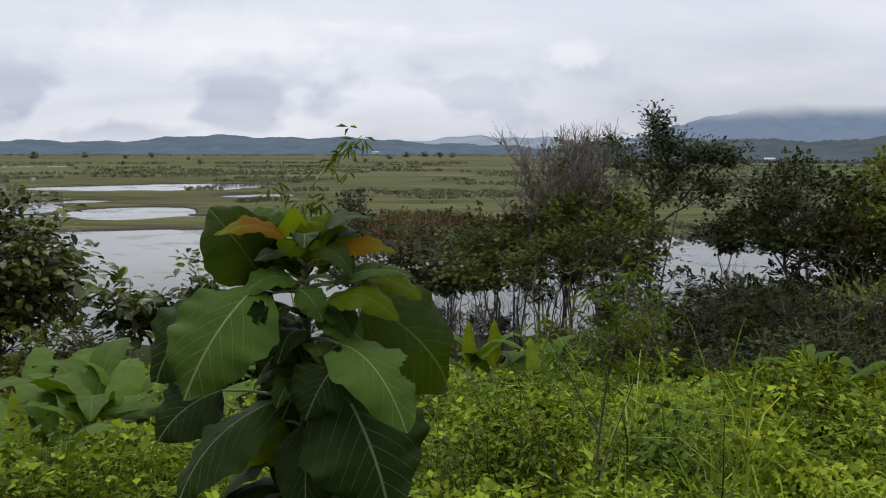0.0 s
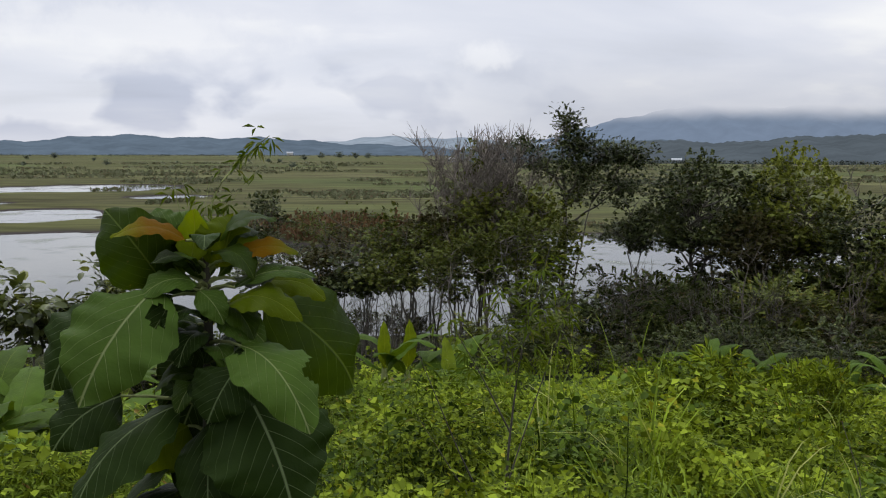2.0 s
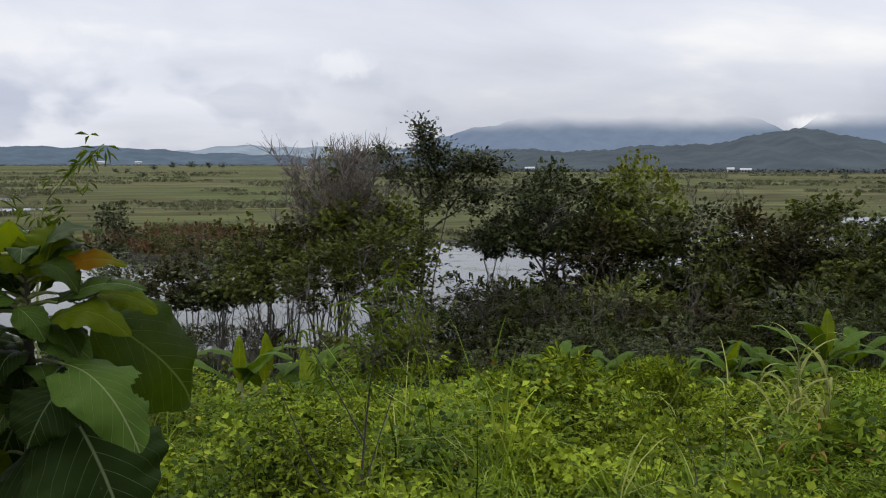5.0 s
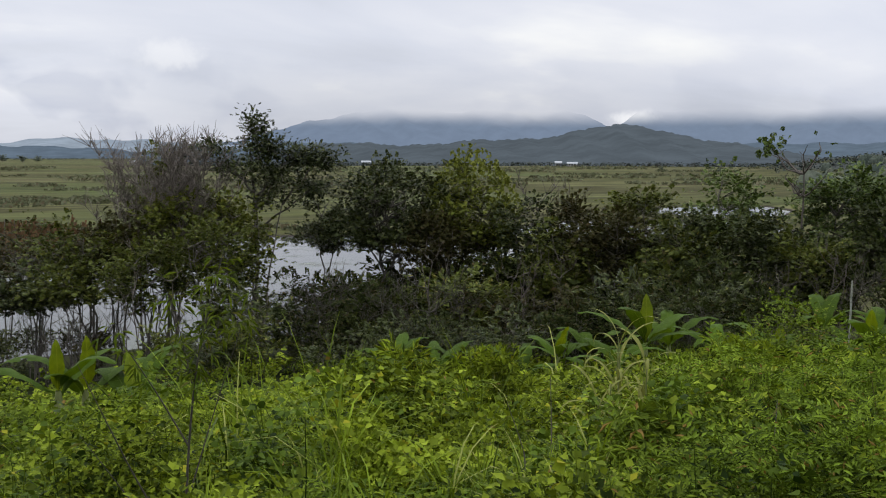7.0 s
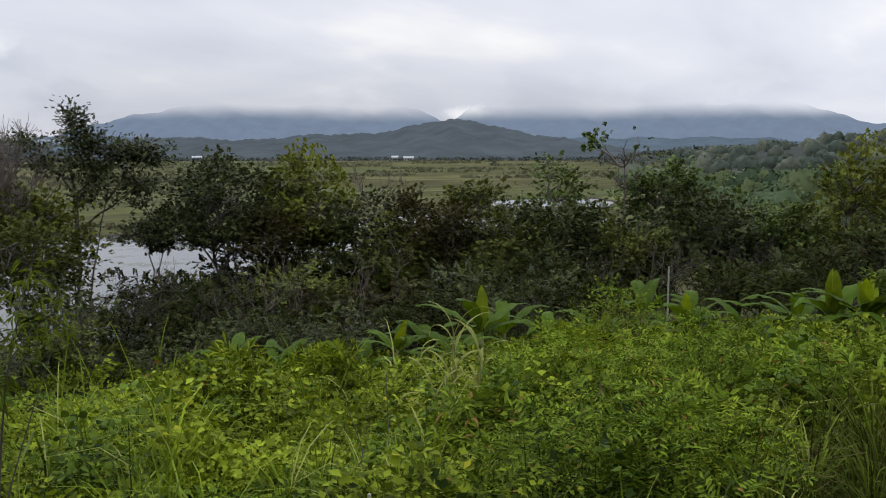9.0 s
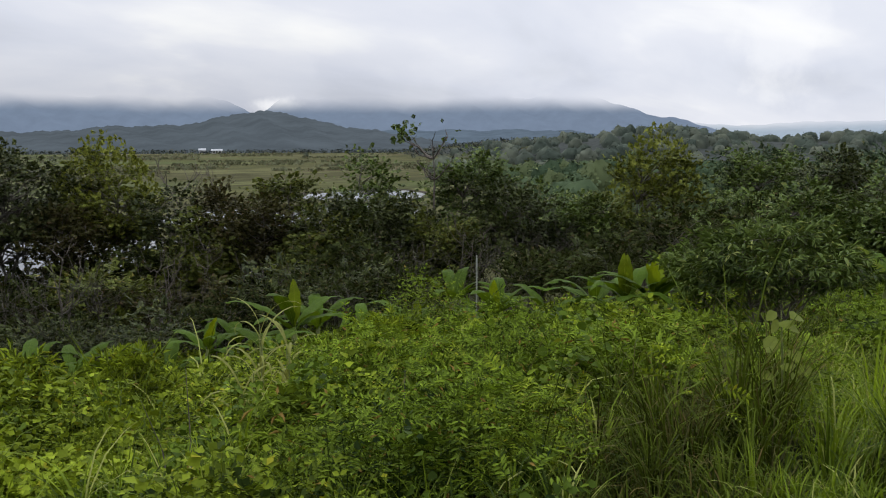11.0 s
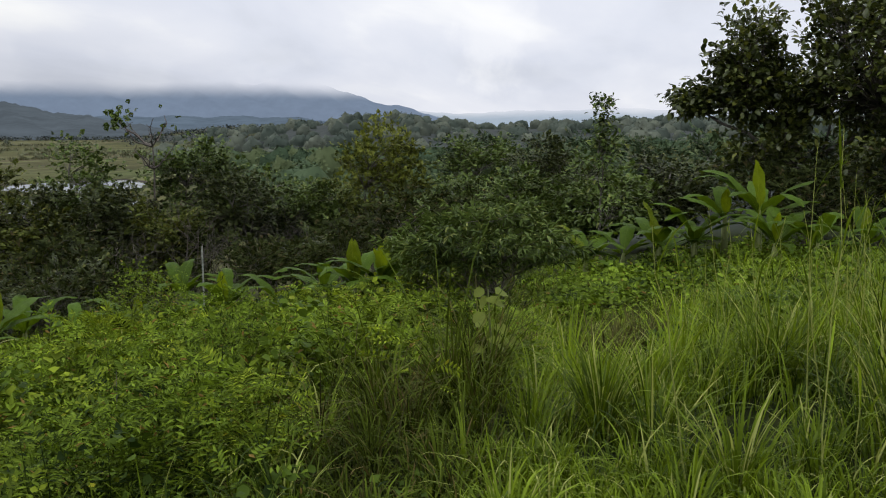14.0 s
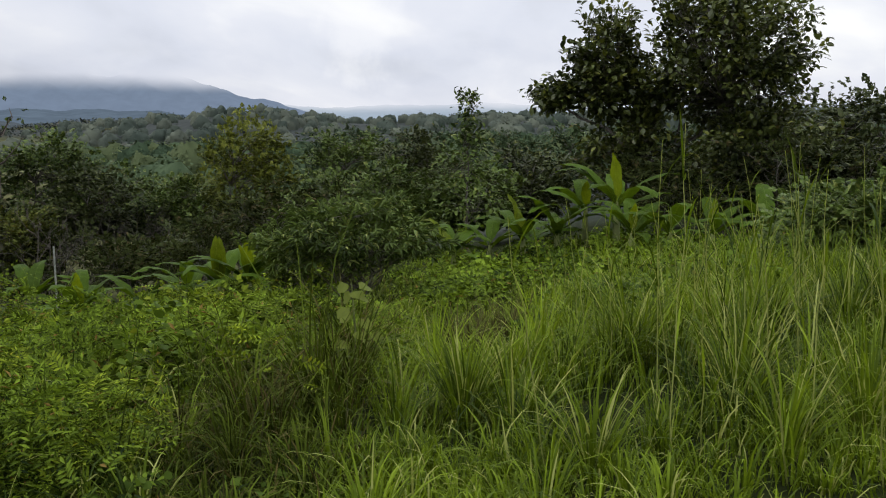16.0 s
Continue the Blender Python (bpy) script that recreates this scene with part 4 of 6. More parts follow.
for k in range(12):
    ob = thing("shrub", spot(rt.uniform(84, 100), rt.uniform(22, 26)), "dark leafy bush under the broad-leaved tree", "shrub", "slope bushes", rt.uniform(0, 6.3), rt.uniform(0.55, 0.8))
    assemble(ob, THICKET[(0, 3, 4)[rt.integers(3)]])
for k in range(18):
    b, d = rt.uniform(20, 48), rt.uniform(38, 46)
    at = spot(b, d)
    if at.z < -0.1:
        continue
    kind = rt.integers(5)
    ob = thing("shrub", at, "tall dark bush filling the gap between bank trees", "shrub", "tall bushes", rt.uniform(0, 6.3), rt.uniform(1.0, 1.45))
    assemble(ob, THICKET[kind])
for k in range(34):
    b, d = rt.uniform(12, 60), rt.uniform(26, 33)
    ob = thing("shrub", spot(b, d), "dark tangled shrub at the foot of the slope", "shrub", "thicket shrubs", rt.uniform(0, 6.3), rt.uniform(0.45, 0.75))
    assemble(ob, THICKET[(0, 3, 4)[rt.integers(3)]])
POLES = [bare_meshes(660 + k, 4.2, 0.9, 5, 16, 0.035, 0.45, 1.4)[0].mesh("trunk", M_BARK_PALE, True) for k in range(4)]
for k in range(44):
    b, d = rt.uniform(2, 52), rt.uniform(29, 41)
    ob = thing("sapling", spot(b, d), "thin leafless grey sapling standing in the thicket", "sapling", "bare saplings", rt.uniform(0, 6.3), rt.uniform(0.6, 1.1))
    part("trunk", POLES[rt.integers(4)], ob)
for k in range(12):
    b, d = rt.uniform(19, 34), rt.uniform(33, 40)
    ob = thing("shrub", spot(b, d), "dark tangled shrub under the bank trees", "shrub", "thicket shrubs", rt.uniform(0, 6.3), rt.uniform(0.7, 1.0))
    assemble(ob, THICKET[(0, 3, 2)[rt.integers(3)]])
for k in range(16):
    ob = thing("shrub", spot(rt.uniform(7, 27), rt.uniform(25.5, 31)), "green leafy shrub at the foot of the slope", "shrub", "thicket shrubs", rt.uniform(0, 6.3), rt.uniform(0.35, 0.6))
    assemble(ob, THICKET[(1, 4)[rt.integers(2)]])
for k in range(38):
    b, d = rt.uniform(-2, 62), rt.uniform(27, 40)
    ob = thing("dry_shrub", spot(b, d), "leafless grey brush in the thicket", "shrub", "dry shrubs", rt.uniform(0, 6.3), rt.uniform(0.6, 1.15))
    part("brush", DRY_BRUSH[rt.integers(3)], ob)

# --- woods on the rise
WOODS = [tree_meshes(70 + k, 7.5, 3.0, 3.2, 1.0, M_FAR, M_BARK, stems=1, trunk_r=0.14, boughs=38, twigs=6, leaf=0.58, slim=0.9, bough_r=0.9, shape=SPRAY_FEW, twig_wood=0) for k in range(5)]
rw = np.random.default_rng(71)


def woodland():
    count = 0
    while count < 70:
        b, d = rw.uniform(51, 112), 56 + 110 * rw.random() ** 1.2
        if b < 65 and d > 70:
            continue
        if b < 56 + 8 * math.sin(d * 0.02) and d > 110 or (b < 60 and d < 75):
            continue
        room = EYE + d * math.tan(radians(0.1 if b < 84 else 0.7)) - spot(b, d).z
        big = min(rw.uniform(0.65, 1.15), room * rw.uniform(0.75, 1.05) / 7.5)
        ob = thing("tree", spot(b, d), "green woodland tree on the wooded rise", "tree", "woodland trees", rw.uniform(0, 6.3), big)
        assemble(ob, WOODS[rw.integers(5)])
        count += 1


woodland()


def clumps(s, r, x, y, z, size, k, lift, even=0.0, fine=0.5, tall=0.75, heart=False):
    """Tree crowns as heaps of leafy sprays, over a lumpy heart of inner foliage where they stand near."""
    n = len(x) * k
    d = unit(r.normal(size=(n, 3)))
    d[:, 2] = np.abs(d[:, 2])
    sz = np.repeat(size, k)
    ph = r.uniform(0, 6.3, (len(x), 3))

    def bulge(v, p):
        return 0.86 + 0.12 * np.sin(v[:, 0] * 5 + p[:, 0]) * np.sin(v[:, 1] * 5 + p[:, 1]) + 0.10 * np.sin(v[:, 2] * 7 + v[:, 0] * 6 + p[:, 2])

    squash = np.array([0.6, 0.6, tall])
    out = bulge(d, np.repeat(ph, k, 0)) * r.uniform(0.9, 1.08, n) if heart else r.uniform(0.8, 1.0, n)
    at = np.repeat(np.stack([x, y, z + lift], -1), k, 0) + d * (sz * out)[:, None] * squash
    up = (d + r.normal(0, 0.3, (n, 3))) * (1 - even) + np.array([0, 0, 1.0]) * even
    strew(s, at, np.cross(up, r.normal(size=(n, 3))), up, sz * fine, sz * fine * 1.1, SIMPLE)
    if heart:
        rows, cols = 6, 11
        th, fi = np.meshgrid(np.linspace(0.08, 1.75, rows), np.linspace(0, 2 * np.pi, cols, endpoint=False), indexing="ij")
        ball = np.stack([np.sin(th) * np.cos(fi), np.sin(th) * np.sin(fi), np.cos(th)], -1).reshape(-1, 3)
        i, j = np.meshgrid(np.arange(rows - 1), np.arange(cols), indexing="ij")
        f = np.stack([i * cols + j, (i + 1) * cols + j, (i + 1) * cols + (j + 1) % cols, i * cols + (j + 1) % cols], -1).reshape(-1, 4)
        for q in range(len(x)):
            s.add(np.array([x[q], y[q], z[q] + lift]) + ball * (0.95 * size[q] * bulge(ball, np.tile(ph[q], (len(ball), 1))))[:, None] * squash, f)


def rise_woods(label, seed, n, r0, r1, b0, each, piece, tints):
    """The canopy further up the wooded rise: crowns of a few kinds of tree."""
    r = np.random.default_rng(seed)
    b, d = r.uniform(b0, 114, n), r0 + (r1 - r0) * r.random(n) ** 0.8
    keep = (b > 50 + 2.5 * np.sin(d * 0.02) + 6 * smooth(140, 80, d)) & ~((b > 67.0) & (b < 70.0) & (d > 330) & (d < 440))
    b, d = b[keep], d[keep]
    x, y = d * np.sin(np.radians(b)), d * np.cos(np.radians(b))
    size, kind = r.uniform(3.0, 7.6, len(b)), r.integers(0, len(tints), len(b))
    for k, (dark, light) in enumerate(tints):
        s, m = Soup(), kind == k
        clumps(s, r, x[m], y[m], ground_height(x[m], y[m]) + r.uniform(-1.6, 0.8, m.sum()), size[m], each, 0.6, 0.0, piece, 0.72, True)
        mat = leaf_stuff("hazed_canopy_leaf", dark, light, None, 0, 0.12, 0.9, 0.16, 0.05, 0.3)
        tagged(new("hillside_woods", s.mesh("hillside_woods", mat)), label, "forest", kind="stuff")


# tints hold painted haze: paler and greyer for the canopy further off
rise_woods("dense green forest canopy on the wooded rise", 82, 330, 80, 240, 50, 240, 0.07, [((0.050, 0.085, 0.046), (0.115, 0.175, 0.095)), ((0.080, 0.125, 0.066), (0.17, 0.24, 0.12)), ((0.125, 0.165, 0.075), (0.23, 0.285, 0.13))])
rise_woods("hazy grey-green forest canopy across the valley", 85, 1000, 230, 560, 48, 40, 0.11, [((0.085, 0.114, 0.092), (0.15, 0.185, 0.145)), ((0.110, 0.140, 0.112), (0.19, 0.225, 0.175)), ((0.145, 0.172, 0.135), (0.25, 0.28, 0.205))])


def far_woods():
    """Forest that clothes the far hill and the foot of the hills."""
    s, r = Soup(), np.random.default_rng(81)
    b = np.r_[r.uniform(8, 52, 1100), r.uniform(46, 64, 1400), r.uniform(-32, 10, 900)]
    d = np.r_[r.uniform(800, 850, 1100), r.uniform(520, 1200, 1400), r.uniform(1700, 2450, 900)]
    x, y = d * np.sin(np.radians(b)), d * np.cos(np.radians(b))
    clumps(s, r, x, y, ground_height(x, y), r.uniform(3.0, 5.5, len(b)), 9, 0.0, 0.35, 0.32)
    # grey, even leaf colours carry the haze over the far woods
    m = leaf_stuff("far_wood_haze_leaf", (0.085, 0.105, 0.098), (0.125, 0.145, 0.130), (0.14, 0.14, 0.12), 0.15, 0.0, 0.95, 0.004, 0.0)
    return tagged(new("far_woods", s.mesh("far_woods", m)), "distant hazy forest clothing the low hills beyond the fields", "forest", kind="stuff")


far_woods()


def marsh_growth():
    """Belts of reeds and low bushes in the marsh."""
    s, r = Soup(), np.random.default_rng(83)
    cs, ds = r.uniform(-32, 56, 110), 100 + 640 * r.random(110) ** 1.1
    at, size = [], []
    for b0, d0 in zip(cs, ds):
        half = r.uniform(0.8, 5.0)
        n = int(half * r.uniform(24, 48))
        b = b0 + r.uniform(-half, half, n)
        d = d0 * (1 + 0.007 * r.normal(0, 1, n)) + 3 * np.sin(b * 1.3 + d0)
        x, y = d * np.sin(np.radians(b)), d * np.cos(np.radians(b))
        keep = wet(b, d, x, y) < -0.04
        at.append(np.stack([x, y, ground_height(x, y)], -1)[keep])
        size.append((r.uniform(0.25, 0.7, n) * (1 + d / 420))[keep])
    at, size = np.concatenate(at), np.concatenate(size)
    k, N = 1, len(at)
    strew(s, at, r.normal(0, 0.45, (N, 3)) + np.array([0, 0, 1.0]), r.normal(size=(N, 3)), size, size * 1.8, SPRAY_FEW)
    # reed colours lightened to carry the same painted haze as the plain
    m = leaf_stuff("reed_leaf", (0.19, 0.205, 0.12), (0.28, 0.30, 0.175), (0.22, 0.18, 0.11), 0.15, 0.1, 0.9, 0.02, 0.05)
    return tagged(new("marsh_reeds", s.mesh("marsh_reeds", m)), "belts of reeds and low bushes across the marsh", "reeds", kind="stuff")


marsh_growth()


def red_reeds():
    """A russet reed bed by the water."""
    s, r = Soup(), np.random.default_rng(84)
    n = 1500
    b, d = -1.6 + r.normal(0, 2.4, n), 104 + r.normal(0, 7.5, n)
    x, y = d * np.sin(np.radians(b)), d * np.cos(np.radians(b))
    z = ground_height(x, y)
    keep = z > -0.1
    x, y, z = x[keep], y[keep], z[keep]
    n = len(x)
    strew(s, np.stack([x, y, z], -1), r.normal(0, 0.3, (n, 3)) + np.array([0, 0, 1.0]), r.normal(size=(n, 3)), r.uniform(0.8, 1.8, n), 0.7, SPRAY_FEW)
    m = leaf_stuff("russet_reed", (0.11, 0.065, 0.034), (0.25, 0.15, 0.078), (0.12, 0.13, 0.05), 0.2, 0.1, 0.9, 0.1, 0.05)
    return tagged(new("russet_reeds", s.mesh("russet_reeds", m)), "russet reed bed at the edge of the water", "reeds", kind="stuff")


red_reeds()

# washed-out leaf colours: haze painted into the field trees
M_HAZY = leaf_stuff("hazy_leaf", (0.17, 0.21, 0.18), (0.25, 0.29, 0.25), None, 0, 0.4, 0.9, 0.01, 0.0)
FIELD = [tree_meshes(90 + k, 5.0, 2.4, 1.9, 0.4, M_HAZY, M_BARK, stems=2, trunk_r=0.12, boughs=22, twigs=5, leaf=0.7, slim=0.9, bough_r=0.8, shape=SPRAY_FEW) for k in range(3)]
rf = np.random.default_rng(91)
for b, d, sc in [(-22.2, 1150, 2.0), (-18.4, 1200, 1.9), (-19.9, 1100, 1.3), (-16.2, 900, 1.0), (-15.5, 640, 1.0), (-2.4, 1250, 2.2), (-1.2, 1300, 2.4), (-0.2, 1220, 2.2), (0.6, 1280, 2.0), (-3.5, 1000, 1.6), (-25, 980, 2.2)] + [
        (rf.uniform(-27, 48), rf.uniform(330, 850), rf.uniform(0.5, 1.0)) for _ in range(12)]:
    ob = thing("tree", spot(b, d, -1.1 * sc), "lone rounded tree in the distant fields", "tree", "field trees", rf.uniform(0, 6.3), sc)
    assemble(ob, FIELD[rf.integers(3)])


def box(soup, x0, x1, y0, y1, z0, z1):
    v = [(x, y, z) for z in (z0, z1) for y in (y0, y1) for x in (x0, x1)]
    soup.add(v, [(0, 2, 3, 1), (4, 5, 7, 6), (0, 1, 5, 4), (2, 6, 7, 3), (0, 4, 6, 2), (1, 3, 7, 5)])


M_WALL = plain_stuff("whitewash", (0.30, 0.30, 0.29), (0.42, 0.42, 0.40), 0.8)
M_ROOF = plain_stuff("pale_sheet_roof", (0.26, 0.28, 0.30), (0.38, 0.40, 0.42), 0.5, 0.7)
M_PANE = plain_stuff("dark_pane", (0.02, 0.025, 0.03), (0.05, 0.06, 0.07), 2.0, 0.2)


def house(bearing, dist, wide, deep_, high, turn):
    ob = thing("house", spot(bearing, dist), "small white house with pale sheet roof across the fields", "house", "far houses", radians(turn))
    w = Soup()
    box(w, -wide / 2, wide / 2, -deep_ / 2, deep_ / 2, -0.5, high)
    part("wall", w.mesh("wall", M_WALL), ob)
    f, o = Soup(), 0.9
    hx, hy, top = wide / 2 + o, deep_ / 2 + o, high + deep_ * 0.28
    f.add([(-hx, -hy, high - 0.2), (hx, -hy, high - 0.2), (hx, 0, top), (-hx, 0, top), (-hx, hy, high - 0.2), (hx, hy, high - 0.2),
           (-hx, -hy, high - 0.05), (hx, -hy, high - 0.05), (hx, 0, top + 0.15), (-hx, 0, top + 0.15), (-hx, hy, high - 0.05), (hx, hy, high - 0.05)],
          [(6, 7, 8, 9), (9, 8, 11, 10), (0, 3, 2, 1), (3, 4, 5, 2), (0, 1, 7, 6), (4, 10, 11, 5)])
    part("roof", f.mesh("roof", M_ROOF), ob)
    for k in range(3):
        p = Soup()
        cx = (k - 1) * wide * 0.3
        box(p, cx - 0.7, cx + 0.7, -deep_ / 2 - 0.06, -deep_ / 2 + 0.02, 1.0, 2.4)
        part("window", p.mesh("window", M_PANE), ob)


for args in ((32.9, 760, 4.5, 5, 3.4, -30), (33.8, 790, 8, 5, 2.6, -36), (20.4, 860, 8, 5, 3.0, -20), (-6.5, 2300, 22, 12, 7, 5), (-4.4, 2350, 16, 10, 7, 5), (6.0, 900, 7, 5, 3.2, 0)):
    house(*args)


# ---------------------------------------------------------------- slope: weeds and grass
def scatter(rng, n, b0, b1, r0, r1, power=0.5):
    b = rng.uniform(b0, b1, n)
    d = r0 + (r1 - r0) * rng.random(n) ** power
    x, y = d * np.sin(np.radians(b)), d * np.cos(np.radians(b))
    return b, d, x, y, ground_height(x, y)


# bearing, distance, size, leaves, height of the stem, young leaves
BANANAS = [
    (-26.6, 7.5, 0.66, 5, 0.6, 1), (-24.6, 9.5, 0.9, 7, 0.6, 0), (-22.5, 10.5, 0.9, 7, 0.6, 0), (-20.0, 11.5, 0.85, 6, 0.6, 0), (-26.0, 12.5, 1.0, 7, 0.6, 0), (-21.4, 9.4, 0.8, 7, 0.6, 0), (-18.4, 10.4, 0.8, 7, 0.6, 0), (-17.0, 12.5, 0.8, 6, 0.6, 0),
    (1.7, 17, 1.0, 3, 0.6, 1), (3.2, 17.5, 0.95, 3, 0.6, 1), (6.0, 17, 1.0, 4, 0.3, 1), (8.2, 17.5, 0.8, 4, 0.3, 0), (-12, 20, 0.9, 6, 0.6, 0),
    (22.5, 23, 0.8, 5, 0.6, 0), (25.0, 21.5, 0.8, 6, 0.6, 0), (27.0, 22, 0.7, 4, 0.3, 1), (30.5, 22.5, 0.8, 6, 0.3, 0),
    (33.0, 23, 0.9, 7, 0.6, 1), (35.0, 24, 0.9, 7, 0.6, 0), (38.5, 23, 1.0, 7, 0.6, 2), (40.0, 25, 0.9, 7, 0.6, 0), (36.8, 21, 0.8, 6, 0.3, 0),
    (49.0, 27, 1.0, 6, 0.6, 0), (51.6, 24, 0.95, 8, 0.3, 2), (50.4, 25.5, 0.8, 6, 0.3, 0), (55.0, 23, 0.8, 5, 0.3, 0),
    (58.0, 22.5, 0.9, 6, 0.3, 0), (60.0, 21.5, 0.9, 8, 0.3, 3), (61.8, 21.5, 0.9, 9, 0.3, 3), (75.0, 20, 1.0, 6, 0.6, 1), (77.4, 20.5, 1.0, 7, 0.6, 0), (79.6, 20, 1.0, 7, 0.6, 1), (81.8, 20, 1.0, 7, 0.6, 0),
    (83.6, 20.5, 1.05, 7, 1.0, 1), (85.6, 20, 1.1, 7, 1.0, 1), (94.8, 19, 1.0, 8, 0.6, 0), (89.0, 18.5, 0.9, 8, 0.6, 0), (91.6, 19.5, 0.9, 8, 0.6, 1), (86.6, 18.5, 0.9, 7, 0.6, 1), (43.0, 22, 0.8, 6, 0.3, 0), (46.5, 20, 0.8, 6, 0.3, 1),
]


HEAPS = np.random.default_rng(99)
HEAP_B, HEAP_D = HEAPS.uniform(-36, 112, 230), 3.0 + 29 * HEAPS.random(230) ** 0.8
HEAP_X, HEAP_Y = HEAP_D * np.sin(np.radians(HEAP_B)), HEAP_D * np.cos(np.radians(HEAP_B))
HEAP_R = HEAPS.uniform(0.55, 1.35, 230) * (0.75 + 0.035 * HEAP_D)
HEAP_H = HEAPS.uniform(0.25, 1.05, 230) * np.interp(HEAP_D, [7, 13], [1.0, 0.72])
for hb, hd, hr, hh in ((-22, 4.4, 0.9, 1.1), (-17, 4.8, 0.9, 1.0), (-26, 5.0, 1.0, 1.1), (-15, 3.8, 0.7, 1.0), (46, 4.8, 0.7, 0.8), (51, 5.6, 0.8, 0.75), (56, 5.0, 0.7, 0.8), (60, 6.8, 0.9, 0.85), (45, 8.0, 0.9, 0.9), (63, 8.6, 0.9, 0.85), (53, 8.4, 0.9, 0.9), (64, 5.4, 0.7, 0.7), (58, 3.8, 0.6, 0.7)):
    HEAP_X, HEAP_Y = np.append(HEAP_X, hd * math.sin(radians(hb))), np.append(HEAP_Y, hd * math.cos(radians(hb)))
    HEAP_R, HEAP_H = np.append(HEAP_R, hr), np.append(HEAP_H, hh)


def mound(x, y):
    """Where the growth stands higher and lower, 0 to 1: domed heaps with clefts between."""
    out = np.zeros(len(x))
    for i in range(0, len(x), 500):
        d2 = (x[i:i + 500, None] - HEAP_X) ** 2 + (y[i:i + 500, None] - HEAP_Y) ** 2
        out[i:i + 500] = (HEAP_H * np.sqrt(np.clip(1 - d2 / HEAP_R ** 2, 0, 1))).max(1)
    return out


def heap_of(x, y):
    """The nearest heap, to give each its own kind of plant."""
    out = np.zeros(len(x), int)
    for i in range(0, len(x), 500):
        d2 = ((x[i:i + 500, None] - HEAP_X) ** 2 + (y[i:i + 500, None] - HEAP_Y) ** 2) / HEAP_R ** 2
        out[i:i + 500] = d2.argmin(1)
    return out


BANANA_X, BANANA_Y = np.array([(spot(q[0], q[1] - 1.6).x, spot(q[0], q[1] - 1.6).y) for q in BANANAS if q[1] > 15 and q[0] < 70]).T


def shaded_out(x, y):
    """How far the weeds stay low under and before the banana plants, 0 to 1."""
    out = np.zeros(len(x))
    for i in range(0, len(x), 500):
        d2 = (x[i:i + 500, None] - BANANA_X) ** 2 + (y[i:i + 500, None] - BANANA_Y) ** 2
        out[i:i + 500] = np.exp(-d2 / 2.6 ** 2).max(1)
    return out


def low_near(d):
    return 0.42 + 0.58 * smooth(2.4, 7.0, d)


def weeds(name, label, mat, seed, n, b0, b1, r0, r1, shape, tall, leaf, per, power=0.75, spread=0.30, keep=None, kinds=None, base=0.10):
    """Herbs: a few stalks each, set with leaves that spread outward."""
    rng = np.random.default_rng(seed)
    b, d, x, y, z = scatter(rng, n, b0, b1, r0, r1, power)
    if keep is not None:
        k = keep(b, d, x, y, rng)
        b, d, x, y, z = b[k], d[k], x[k], y[k], z[k]
    m = mound(x, y)
    k = rng.random(len(x)) < np.clip(base * 1.6 - 0.06 + m * 4, 0, 1)
    b, d, x, y, z = b[k], d[k], x[k], y[k], z[k]
    if kinds is not None:
        k = np.isin(heap_of(x, y) % 5, kinds) | (rng.random(len(x)) < 0.06)
        b, d, x, y, z = b[k], d[k], x[k], y[k], z[k]
    h = tall * (base + 1.05 * mound(x, y)) * rng.uniform(0.6, 1.3, len(x)) * low_near(d) * (1 - 0.5 * smooth(61, 65, b) * smooth(78, 74, b) * smooth(7.5, 9, d) * smooth(17, 14, d))
    h = h * (1 - 0.62 * shaded_out(x, y)) * (1 - 0.38 * smooth(46, 51, b) * smooth(68, 63, b) * smooth(9.5, 12, d))
    s = Soup()
    N = len(x) * per
    rep = lambda q: np.repeat(q, per)
    q = 1 - 0.75 * rng.random(N) ** 1.5
    a = rng.uniform(0, 2 * np.pi, N)
    out = np.stack([np.cos(a), np.sin(a), np.zeros(N)], -1)
    reach = spread * rng.random(N) * (1.1 - 0.5 * q)
    at = np.stack([rep(x), rep(y), rep(z) + rep(h) * (0.15 + 0.85 * q)], -1) + out * reach[:, None]
    along = out + np.array([0, 0, 1.0]) * rng.normal(0.25, 0.5, N)[:, None]
    up = np.array([0, 0, 1.0]) + rng.normal(0, 0.5, (N, 3))
    size = leaf * rng.uniform(0.6, 1.25, N) * (1 + 0.02 * rep(d))
    strew(s, at, along, up, size, size, shape)
    for i in range(0, len(x), 3):
        if d[i] < 9:
            for _ in range(2):
                tip = np.array([x[i], y[i], z[i] + h[i]]) + rng.normal(0, 0.12, 3)
                tube(s, bend((x[i], y[i], z[i] - 0.05), tip, 0, 4, rng, 0.02), [0.006, 0.005, 0.004, 0.002], 3)
    return tagged(new(name, s.mesh(name, mat)), label, "weeds", kind="stuff")


